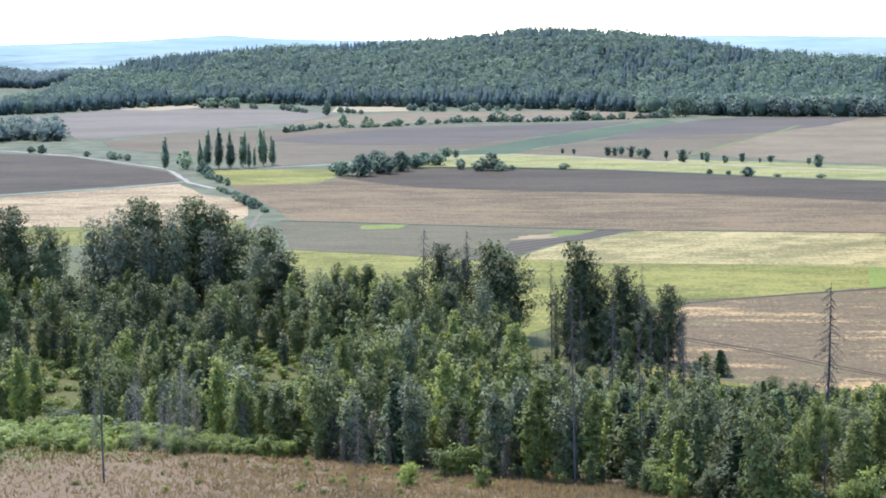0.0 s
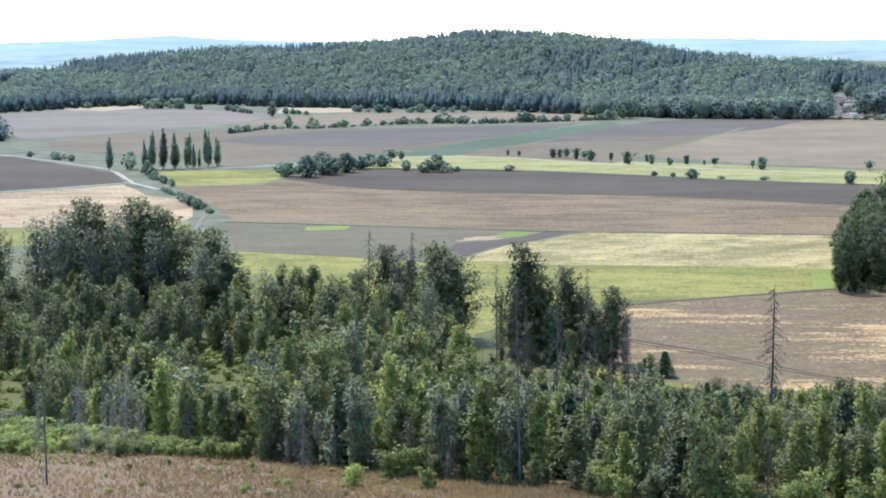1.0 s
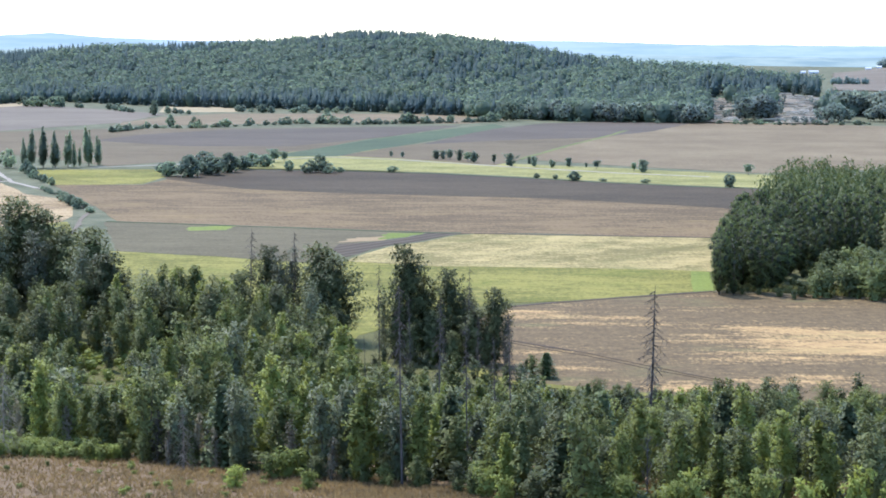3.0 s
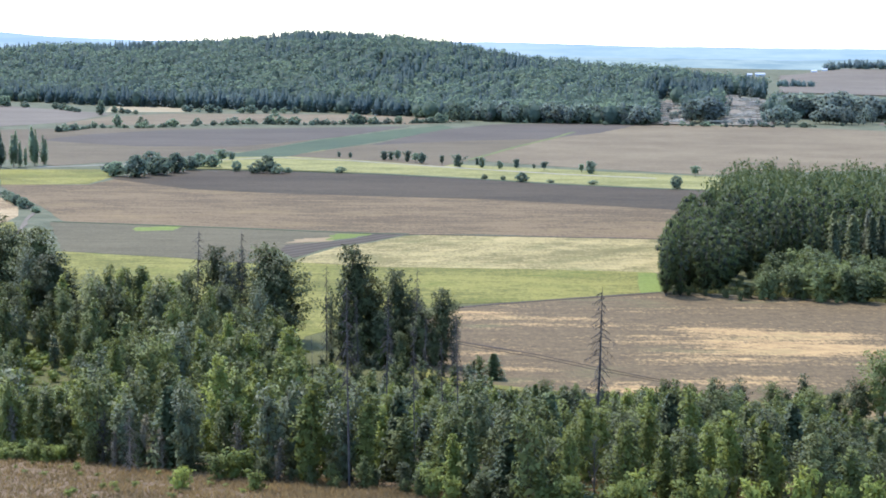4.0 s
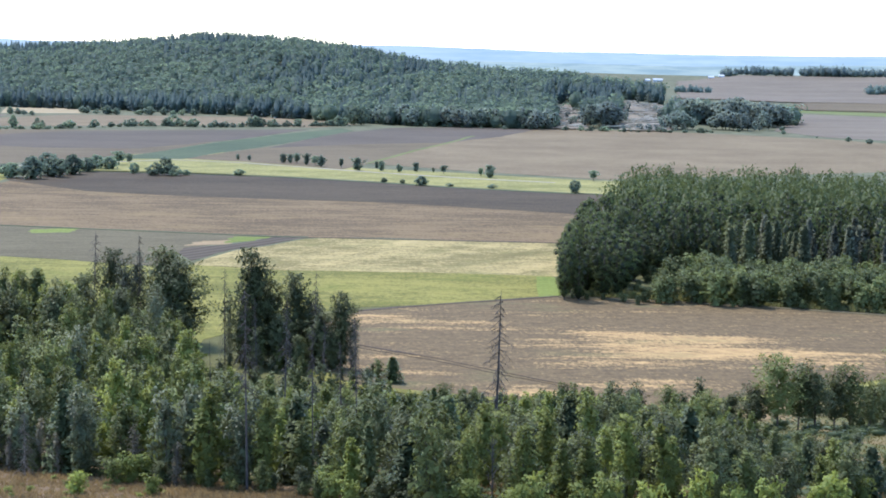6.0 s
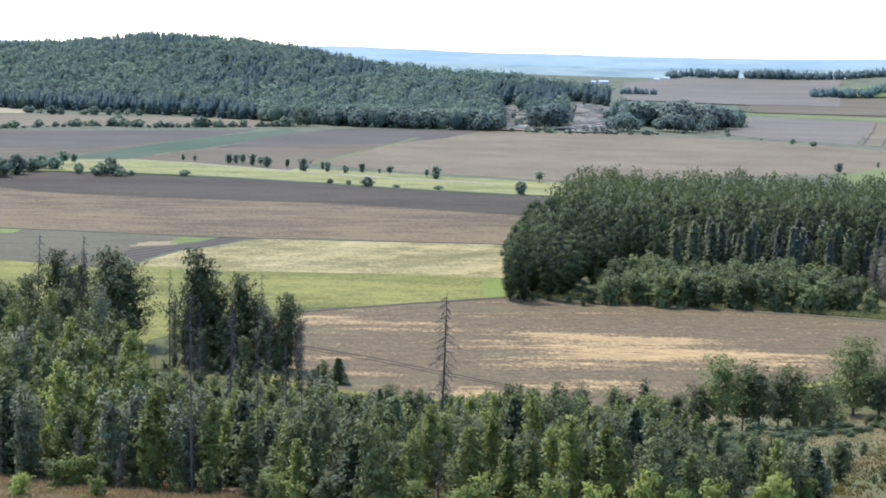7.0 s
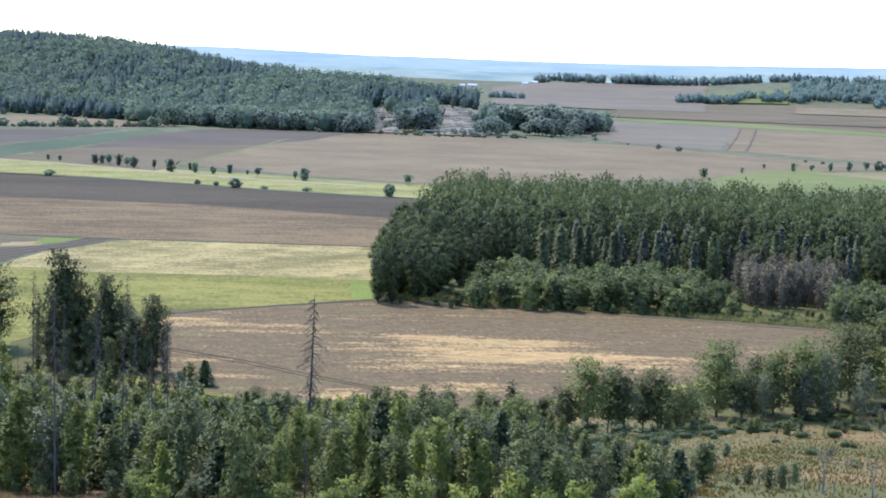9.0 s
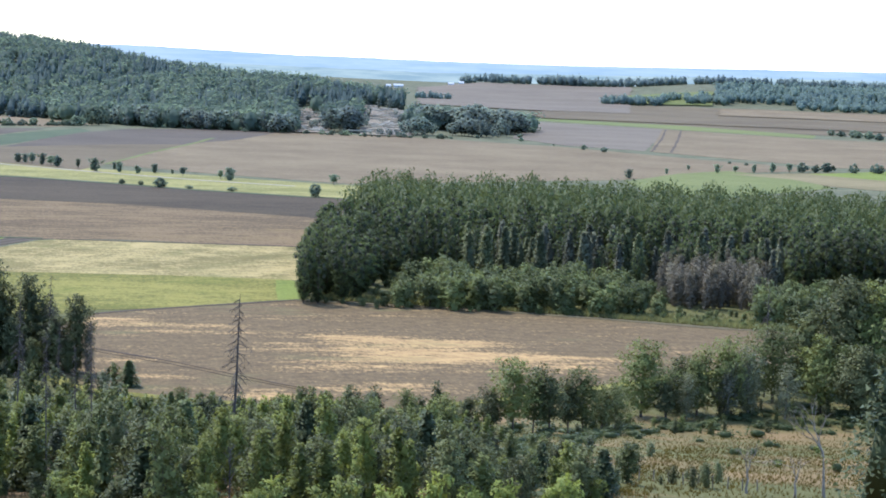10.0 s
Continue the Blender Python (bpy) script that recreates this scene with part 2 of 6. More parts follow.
# the next four, for distant woods, carry haze in their pale blue-green colours
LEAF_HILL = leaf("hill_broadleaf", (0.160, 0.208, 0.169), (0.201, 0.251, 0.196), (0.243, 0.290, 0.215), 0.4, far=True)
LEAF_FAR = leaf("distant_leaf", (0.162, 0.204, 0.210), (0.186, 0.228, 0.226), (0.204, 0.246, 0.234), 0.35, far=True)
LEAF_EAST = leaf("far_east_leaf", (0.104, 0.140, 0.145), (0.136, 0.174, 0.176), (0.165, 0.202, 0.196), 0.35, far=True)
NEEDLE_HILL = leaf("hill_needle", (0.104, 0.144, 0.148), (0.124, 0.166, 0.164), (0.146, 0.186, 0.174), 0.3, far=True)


def bark(name, dark, light, scale=6.0):
    m, t, out = stuff(name)
    f = noise_at(t, scale, 6, (1, 1, 0.3), 0, 0.7)
    return finish(m, t, out, ramp(t, f, [(0.35, dark), (0.65, light)]), 0.9, f, 0.03)


BARK = bark("brown_bark", (0.055, 0.042, 0.032), (0.15, 0.12, 0.095))
# dark colour of the solid crown cores: painted shade among the inner twigs
CROWN_SHADE = bark("inner_twigs", (0.036, 0.040, 0.026), (0.07, 0.075, 0.05), 3.0)
BARK_PALE = bark("birch_bark", (0.12, 0.11, 0.1), (0.5, 0.47, 0.43), 3.0)
BARK_GREY = bark("pale_dead_wood", (0.15, 0.122, 0.092), (0.33, 0.28, 0.22))
BARK_DEAD = bark("weathered_dead_wood", (0.05, 0.04, 0.034), (0.14, 0.115, 0.098))


# ---- the land ----
def smooth(s):
    s = np.clip(s, 0, 1)
    return s * s * (3 - 2 * s)


SLOPE_R = [0, 60, 120, 160, 200, 250, 300, 340, 370, 392]
SLOPE_Z = [51, 46, 40, 34.8, 29.3, 21.3, 12.8, 6.2, 1.9, 0]
HILL_AZ = [-25, -21, -19, -17, -14, -11.5, -8, -5.5, -3.7, -1.2, 0.5, 3, 5, 7.2, 9.2, 10.6, 11.6, 12.3]
HILL_EL = [-1.9, -1.62, -0.68, -0.36, -0.06, -0.02, 0.15, 0.40, 0.35, 0.11, -0.22, -0.48, -0.58, -0.84, -1.05, -1.22, -1.4, -2.3]
HILL_FOOT = [2050, 2086, 2140, 2260, 2360, 2190, 2090, 2020, 1940, 1840, 1790, 1765, 1760, 1745, 1760, 1830, 1860, 1880]


def land(x, y):
    """Height of the ground at plan places (arrays)."""
    x, y = np.asarray(x, float), np.asarray(y, float)
    r, az = np.hypot(x, y), np.degrees(np.arctan2(x, y))
    z = np.interp(r, SLOPE_R, SLOPE_Z)
    foot = np.interp(az, HILL_AZ, HILL_FOOT)
    crest = foot + 620 - 170 * smooth((az + 1) / 8)
    top = np.maximum(EYE + crest * np.tan(np.radians(np.interp(az, HILL_AZ, HILL_EL))) - 19, 0)
    s = (r - foot) / (crest - foot)
    z = z + 9 * smooth((r - 3450) / 480) * smooth((az - 14) / 3) * (r < 4300)
    z = z + top * np.where(s < 1, smooth(s), 1 - 0.85 * smooth((s - 1) / 1.6)) * (np.abs(az) < 60)
    z = z + smooth((az - 8.5) / 2) * smooth((60 - az) / 20) * 15 * np.exp(-((r - 4040) / 170) ** 2)
    z = z + 34 * np.exp(-((az + 23) / 3) ** 2 - ((r - 3450) / 300) ** 2)
    z = z + smooth((az - 7) / 3) * smooth((60 - az) / 20) * (12 + 16 * smooth((az - 13) / 5)) * np.exp(-((r - 3720) / 280) ** 2)
    return z + 26 * smooth((r - 3500) / 1300)


def spot(az, r):
    return r * math.sin(radians(az)), r * math.cos(radians(az))


def mesh_of(name, verts, faces, material, normals=None, inner=None):
    me = bpy.data.meshes.new(name)
    verts, faces = np.asarray(verts, np.float32), np.asarray(faces, np.int32)
    n, k = faces.shape
    me.vertices.add(len(verts))
    me.vertices.foreach_set("co", verts.ravel())
    me.loops.add(n * k)
    me.loops.foreach_set("vertex_index", faces.ravel())
    me.polygons.add(n)
    me.polygons.foreach_set("loop_start", np.arange(0, n * k, k, dtype=np.int32))
    me.update(calc_edges=True)
    me.validate()
    me.materials.append(material)
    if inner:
        # the last faces are solid cores, painted dark for shade among inner twigs
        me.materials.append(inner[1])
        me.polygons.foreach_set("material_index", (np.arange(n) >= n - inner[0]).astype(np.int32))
    if normals is not None:
        me.normals_split_custom_set_from_vertices(np.asarray(normals, np.float32))
    return me


def ground_sheet():
    az = np.radians(np.concatenate([np.arange(-180, -26, 6.0), np.arange(-26, 26, 0.35), np.arange(26, 180, 6.0)]))
    r = np.concatenate([[0.02], np.arange(10, 150, 10), np.arange(150, 400, 5), np.geomspace(400, 1700, 26), np.arange(1730, 3500, 30), np.geomspace(3500, 4960, 16)])
    a, rr = np.meshgrid(az, r, indexing="ij")
    x, y = rr * np.sin(a) + 2, rr * np.cos(a) - 2
    v = np.stack([x, y, land(x, y)], -1)
    bump = np.where((rr < 385) & (rr > 5), 1.0, 0)
    v[..., 2] += bump * 0.25 * (np.sin(x * 0.7 + 1.3 * np.sin(y * 0.23)) * np.sin(y * 0.9 + np.sin(x * 0.31)))
    n, k = len(az), len(r)
    i = np.arange(n)[:, None] * k + np.arange(k - 1)[None]
    j = (np.arange(n)[:, None] + 1) % n * k + np.arange(k - 1)[None]
    f = np.stack([i, i + 1, j + 1, j], -1).reshape(-1, 4)
    me = mesh_of("ground", v.reshape(-1, 3), f[:, ::-1], GROUND)
    me.polygons.foreach_set("use_smooth", [True] * len(me.polygons))
    return tagged(new("ground", me), "rough grassy slope running down to a wide farmed plain", "ground", kind="structure")


ground_sheet()
layers = [0]


def field(name, material, corners, label):
    """A worked field as a thin slab on the plain, its edge slightly wavering."""
    layers[0] += 1
    rng = random.Random(name)
    z, pts = 0.03 + 0.003 * layers[0], []
    for (x0, y0), (x1, y1) in zip(corners, corners[1:] + corners[:1]):
        small = "patch" in name or "plot" in name
        n = max(1, int(math.hypot(x1 - x0, y1 - y0) / (3 if small else 12)))
        for k in range(n):
            w = 0.0 if k == 0 else 1.6 if small else 0.7
            pts.append((x0 + (x1 - x0) * k / n + rng.uniform(-w, w), y0 + (y1 - y0) * k / n + rng.uniform(-w, w)))
    bm = bmesh.new()
    top = bm.faces.new([bm.verts.new((x, y, z + 26 * float(smooth((math.hypot(x, y) - 3500) / 1300)))) for x, y in pts])
    bmesh.ops.triangulate(bm, faces=[top])
    side = bmesh.ops.extrude_face_region(bm, geom=bm.faces[:])
    for v in side["geom"]:
        if isinstance(v, bmesh.types.BMVert):
            v.co.z -= z + 0.3
    bmesh.ops.recalc_face_normals(bm, faces=bm.faces[:])
    me = bpy.data.meshes.new(name)
    bm.to_mesh(me)
    bm.free()
    me.materials.append(material)
    return tagged(new(name, me), label, "field", kind="structure")


def lane(name, material, line, width, label):
    left, right = [], []
    for k, (x, y) in enumerate(line):
        a, b = Vector(line[max(k - 1, 0)]), Vector(line[min(k + 1, len(line) - 1)])
        side = (b - a).normalized().orthogonal() * width / 2
        left.append((x + side.x, y + side.y))
        right.append((x - side.x, y - side.y))
    return field(name, material, left + right[::-1], label)


field("field_dark_west", PLOUGHED, [(-570, 1316), (-483, 1254), (-416, 1211), (-309, 1061), (-281, 986), (-350, 906), (-378, 870)], "ploughed dark brown field beside a pale gravel track")
field("field_straw_west", STRAW, [(-371, 854), (-342, 886), (-277, 970), (-245, 900), (-224, 877), (-207, 836), (-196, 789), (-194, 757), (-216, 740), (-286, 740), (-320, 735)], "harvested golden straw field curving along a track")
field("field_verge_west", MEADOW, [(-319, 733), (-255, 738), (-215, 738), (-192, 764), (-179, 722), (-193, 661), (-296, 679)], "yellow green grass strip below the straw field")
field("field_poplar_meadow", MEADOW, [(-288, 1074), (-219, 1085), (-204, 1025), (-205, 971), (-250, 961), (-263, 994)], "light green meadow in front of the poplar row")
field("field_harrowed", HARROWED, [(-248, 961), (-204, 967), (-199, 1006), (-148, 942), (-93, 918), (-49, 907), (-9, 900), (30, 879), (77, 850), (109, 812), (88, 698), (60, 719), (-6, 731), (-32, 728), (-87, 741), (-172, 767), (-186, 806), (-198, 838), (-217, 882)], "harrowed tan brown field with long streaks")
field("field_dark_middle", PLOUGHED, [(77, 850), (30, 879), (-9, 900), (-49, 907), (-93, 918), (-148, 942), (-199, 1006), (-204, 1022), (-184, 1072), (-171, 1089), (-141, 1084), (-112, 1079), (-58, 1061), (-11, 1032), (34, 998), (87, 971), (128, 960), (109, 812)], "freshly ploughed dark brown field strip")
field("field_grey", GREYSOIL, [(-177, 764), (-87, 741), (-47, 728), (-74, 679), (-76, 626), (-108, 642), (-148, 657)], "bare grey soil field")
field("field_green_patch", BRIGHT, [(-137, 731), (-138, 746), (-121, 751), (-123, 734)], "small bright green crop patch")
field("field_tan_patch", STRAWSMALL, [(-75, 691), (-70, 710), (-59, 714), (-60, 699)], "small tan stubble patch")
field("field_green_plot", BRIGHT, [(-61, 703), (-60, 726), (-45, 730), (-51, 714)], "small bright green plot")
field("field_rows", ROWS_SOIL, [(-74, 666), (-67, 644), (-57, 680), (-46, 697), (-35, 723), (-27, 728), (-45, 728), (-51, 712), (-60, 697), (-74, 684)], "dark earth strip with ridged rows")
field("field_mown", MOWN, [(-65, 640), (-55, 679), (-44, 696), (-33, 722), (-26, 726), (59, 718), (69, 714), (59, 610), (51, 612), (13, 618), (5, 614), (-35, 619), (-65, 631)], "pale mown hay field with swath lines")
field("field_green", MEADOW, [(-151, 657), (-110, 642), (-75, 624), (-65, 631), (-35, 619), (13, 618), (51, 612), (49, 563), (11, 539), (-10, 533), (-26, 513), (-46, 470), (-47, 428), (-125, 541)], "green meadow beyond the young wood")
field("field_green_end", BRIGHT, [(46, 611), (52, 610), (50, 564), (43, 559)], "bright green meadow end beside the forest corner")
field("field_near", NEARFIELD, [(-9, 524), (11, 538), (49, 561), (77, 554), (108, 543), (165, 514), (194, 506), (176, 459), (128, 435), (95, 410), (55, 387), (32, 390), (9, 399), (-9, 408), (-26, 443), (-23, 488)], "brown stubble field with golden straw patches")
field("field_orchard_meadow", HAY, [(-178, 1093), (-172, 1099), (-143, 1094), (-113, 1089), (-58, 1070), (-11, 1041), (34, 1006), (87, 978), (134, 962), (151, 1060), (108, 1075), (69, 1096), (38, 1121), (-12, 1148), (-47, 1181), (-94, 1213), (-118, 1321), (-180, 1266), (-171, 1180), (-186, 1143)], "pale yellow green hay meadow with fruit trees")
field("field_tan_east", TANFIELD, [(-15, 1200), (18, 1369), (79, 1659), (154, 1805), (199, 1777), (283, 1711), (369, 1633), (449, 1478), (521, 1383), (387, 1284), (310, 1190), (122, 1080), (48, 1136)], "wide pinkish tan harrowed field")
field("field_brown_north", HARROWED2, [(-457, 1395), (-441, 1521), (-363, 1588), (-270, 1605), (-78, 1672), (-132, 1455), (-161, 1278), (-229, 1152), (-254, 1112), (-333, 1211), (-419, 1302)], "brown harrowed field behind the poplar row")
field("field_brown_mid", HARROWED2, [(-135, 1225), (-82, 1400), (0, 1460), (45, 1490), (18, 1369), (-15, 1200), (-30, 1138), (-91, 1198)], "brown harrowed field wedge")
# the next two slabs paint a cloud's shadow as darker soil
field("field_dark_north", SHADE_TRACK_SOIL, [(-89, 1363), (-49, 1608), (-2, 1736), (82, 1787), (131, 1753), (86, 1585), (37, 1477), (-10, 1448), (-59, 1402)], "field darkened by a painted cloud shadow below the wooded hill")
field("field_dark_strip", SHADE_TRACK_SOIL, [(-332, 1397), (-314, 1496), (-266, 1584), (-74, 1682), (-118, 1488), (-176, 1335), (-247, 1328)], "field strip darkened by a painted cloud shadow")
field("field_green_wedge", DEEPGREEN, [(-180, 1211), (-159, 1291), (-130, 1430), (-96, 1559), (-46, 1712), (-35, 1664), (-80, 1440), (-120, 1281), (-132, 1219)], "narrow green crop wedge between brown fields")
field("field_hedge_strip", TANFIELD, [(-380, 1665), (-371, 1847), (-325, 1937), (-69, 1958), (-35, 1796), (-71, 1716), (-188, 1737), (-304, 1664)], "pale tan stubble strip behind a hedge")
field("field_grey_north", GREYTAN, [(-704, 1896), (-672, 2074), (-683, 2239), (-647, 2309), (-557, 2152), (-380, 1919), (-380, 1710), (-444, 1531), (-484, 1422), (-562, 1606)], "grey tan field below the hill forest")
field("field_stubble_north", STRAWFAR, [(-398, 1967), (-438, 2217), (-390, 2283), (-336, 2136), (-318, 1981)], "yellow stubble field at the hill forest edge")
field("field_stubble_crest", STRAWFAR, [(-664, 2089), (-674, 2256), (-632, 2306), (-582, 2158), (-610, 2060)], "yellow stubble strip at the hill forest edge")
field("field_brown_east", HARROWED2, [(690, 3385), (896, 3633), (1031, 3241), (1111, 3119), (1261, 3123), (1386, 3104), (993, 2220), (780, 2148), (660, 2295), (521, 2497)], "brown field on the far plain")
field("field_green_strip", BRIGHT2, [(512, 2475), (676, 2345), (780, 2140), (740, 2037), (629, 2190), (490, 2365)], "long thin bright green crop strip")
field("field_grey_east", GREYTAN, [(482, 2307), (622, 2200), (433, 1605), (377, 1667), (353, 1790)], "grey tan field on the far plain")
field("field_brown_far_east", TANFIELD, [(610, 2186), (734, 2019), (884, 1975), (645, 1439), (534, 1416), (468, 1540), (436, 1600)], "pinkish brown field on the far plain")
field("field_tan_far", TANFIELD, [(685, 4245), (1004, 4181), (1038, 4173), (925, 3788), (716, 3567), (603, 3664)], "pale tan field far away on the plain")
field("field_green_knoll", BRIGHT2, [(304, 1171), (368, 1276), (422, 1331), (448, 1252), (437, 1163), (338, 1054), (290, 1058)], "green meadow behind the forest")
field("field_tan_knoll", DRYKNOLL, [(408, 1287), (507, 1343), (565, 1259), (498, 1109), (442, 1179), (439, 1248)], "tan stubble strip behind the forest")
field("field_green_east", BRIGHT, [(476, 1317), (653, 1457), (562, 1253), (512, 1260)], "bright green strip behind the forest")
lane("road_gravel", GRAVEL, [(-576, 1331), (-485, 1281), (-419, 1218), (-374, 1162), (-320, 1091), (-301, 1047), (-274, 978), (-253, 943), (-250, 938)], 3, "pale gravel farm track")
lane("road_field_edge", GRAVEL, [(-376, 867), (-347, 899), (-303, 941), (-278, 986)], 2.5, "pale field edge track")
lane("road_branch", GREYTAN, [(-177, 712), (-187, 764), (-193, 805), (-203, 833), (-223, 882), (-250, 938)], 1.6, "worn earth path between field and bushes")
lane("road_orchard", GRAVEL, [(-261, 1097), (-223, 1125), (-173, 1175), (-138, 1210), (-90, 1186), (-23, 1125), (39, 1075), (88, 1049)], 4.5, "pale gravel lane along the fruit trees")
lane("path_green", BRIGHT2, [(-16, 1199), (18, 1372), (42, 1478), (66, 1600)], 3.5, "grassy strip between fields")
lane("wheel_track_1", RUT, [(-8, 464), (10, 446), (24, 428), (40, 409)], 0.3, "worn wheel track across the stubble")
lane("wheel_track_2", RUT, [(-8, 460), (10, 442), (24, 424), (40, 406)], 0.3, "worn wheel track across the stubble")

# ---- plants ----
def tube(path, radii, sides=6):
    """A tapered tube along a path: corners and four-cornered faces."""
    v, f = [], []
    for k, (p, r) in enumerate(zip(path, radii)):
        d = Vector(path[min(k + 1, len(path) - 1)]) - Vector(path[max(k - 1, 0)])
        a = d.normalized().orthogonal().normalized() if d.length else Vector((1, 0, 0))
        b = d.normalized().cross(a)
        for s in range(sides):
            w = 2 * math.pi * s / sides
            v.append(Vector(p) + (a * math.cos(w) + b * math.sin(w)) * r)
    for k in range(len(path) - 1):
        for s in range(sides):
            i, j = k * sides + s, k * sides + (s + 1) % sides
            f.append((i, j, j + sides, i + sides))
    return np.array([tuple(p) for p in v]), np.array(f)


def three(f):
    return f if f.shape[1] == 3 else np.concatenate([f[:, :3], f[:, [0, 2, 3]]])


def joined(pieces):
    v, f, n = [], [], 0
    if len({q.shape[1] for _, q in pieces}) > 1:
        pieces = [(q, three(w)) for q, w in pieces]
    for pv, pf in pieces:
        v.append(pv)
        f.append(pf + n)
        n += len(pv)
    return np.concatenate(v), np.concatenate(f)


def sprays(rng, at, out, size, stretch=1.5, loose=0.8, droop=0.0):
    """Leaf sprays: one three-cornered blade at each place, facing roughly outwards."""
    n = len(at)
    normal = out + rng.normal(0, loose, (n, 3))
    normal /= np.linalg.norm(normal, axis=1)[:, None] + 1e-9
    along = np.cross(normal, rng.normal(0, 1, (n, 3)))
    along[:, 2] -= droop
    along -= normal * (along * normal).sum(1)[:, None]
    along /= np.linalg.norm(along, axis=1)[:, None] + 1e-9
    across = np.cross(normal, along)
    s = size * rng.uniform(0.6, 1.5, (n, 1))
    v = np.stack([at + along * s * stretch * 0.6, at - along * s * stretch * 0.35 + across * s * 0.55, at - along * s * stretch * 0.35 - across * s * 0.55], 1)
    face = np.cross(v[:, 1] - v[:, 0], v[:, 2] - v[:, 0])
    back = (face * out).sum(1) < 0
    v[back] = v[back][:, [0, 2, 1]]
    return v.reshape(-1, 3), np.arange(3 * n).reshape(-1, 3)


def soft(out, rng, rough=0.22):
    """Shading directions of leaf sprays: mostly those of the crown's surface, so that its mass reads."""
    n = out + rng.normal(0, rough, out.shape)
    n /= np.linalg.norm(n, axis=1)[:, None] + 1e-9
    return np.repeat(n, 3, 0)


def round_of(v):
    """Outward directions of a closed shape round the z axis."""
    n = v - v.mean(0)
    return n / (np.linalg.norm(n, axis=1)[:, None] + 1e-9)


def lobed(rng, lobes, n, inner=0.72, low=-0.5, fringe=0.0):
    """Places in the outer shell of a crown of overlapping lobes (x, y, z, radius, height radius), fewer below."""
    lobes = np.array(lobes)
    w = lobes[:, 3] * (lobes[:, 3] + lobes[:, 4])
    pick = rng.choice(len(lobes), n, p=w / w.sum())
    d = rng.normal(0, 1, (n, 3))
    d /= np.linalg.norm(d, axis=1)[:, None]
    d[:, 2] = np.where(d[:, 2] < low, -d[:, 2], d[:, 2])
    k = rng.uniform(inner, 1.1, (n, 1)) * (1 + 0.18 * np.sin(d[:, :1] * 7 + pick[:, None]) * np.sin(d[:, 2:] * 6))
    k = np.where(rng.random((n, 1)) < fringe, k * rng.uniform(1.0, 1.3, (n, 1)), k)
    r = lobes[pick][:, [3, 3, 4]]
    out = d / np.maximum(r, 0.01)
    return lobes[pick][:, :3] + d * r * k, out / np.linalg.norm(out, axis=1)[:, None]


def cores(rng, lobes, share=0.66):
    """Uneven solid insides of the lobes, whose dark colour paints the crown's inner shade."""
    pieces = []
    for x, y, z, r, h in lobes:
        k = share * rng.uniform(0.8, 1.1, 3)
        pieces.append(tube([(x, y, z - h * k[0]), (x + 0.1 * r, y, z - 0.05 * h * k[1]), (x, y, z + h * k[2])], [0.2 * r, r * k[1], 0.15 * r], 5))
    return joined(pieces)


def limb(rng, base, tip, r0, sag=0.0, steps=4, sides=4):
    b, t = np.array(base, float), np.array(tip, float)
    p = [tuple(b + (t - b) * k / steps + np.array([0, 0, -sag * math.sin(math.pi * k / steps)]) + (rng.normal(0, 0.03, 3) * np.linalg.norm(t - b) if 0 < k < steps else 0)) for k in range(steps + 1)]
    return tube(p, [r0 * (1 - 0.85 * k / steps) for k in range(steps + 1)], sides)


def conifer(seed, h=10.0, width=0.24, whorls=17, arms=9, bare=0.05, material=None, sparse=0.0, grain=0.033):
    """A spruce of height h: straight stem, whorls of drooping branches that carry needle sprays."""
    rng = np.random.default_rng(seed)
    at, out, parts = [], [], [tube([(0, 0, -0.4), (0, 0, 0.5 * h), (0, 0, 0.99 * h)], [0.014 * h, 0.009 * h, 0.001 * h], 6)]
    for k in range(whorls):
        s = (k + rng.uniform(-0.25, 0.25)) / whorls
        z, reach = h * (bare + (1 - bare) * s), width * h * (1 - max(s, 0)) ** 0.85 + 0.02 * h
        for a in np.linspace(0, 2 * np.pi, arms, endpoint=False) + rng.uniform(0, 1):
            if rng.random() < sparse:
                continue
            a += rng.uniform(-0.25, 0.25)
            tip = reach * rng.uniform(0.7, 1.12)
            for q in (0.25, 0.4, 0.55, 0.7, 0.85, 1.0):
                at.append((math.cos(a) * tip * q, math.sin(a) * tip * q + rng.normal(0, 0.012) * h, z - 0.28 * tip * q * q + rng.uniform(-0.025, 0.025) * h))
                out.append((math.cos(a) * 0.5, math.sin(a) * 0.5, 0.9))
    out = np.array(out)
    v, f = sprays(rng, np.array(at), out, grain * h, 1.9, 0.6, 0.6)
    cone = tube([(0, 0, bare * h), (0, 0, 0.12 * h), (0, 0, 0.93 * h)], [width * h * 0.15, width * h * 0.34, 0.004 * h], 7)
    return mesh_of("trunk", *joined(parts), BARK), mesh_of("crown", *joined([(v, f), cone]), material or NEEDLE, np.concatenate([soft(out, rng, 0.3), round_of(cone[0])]))


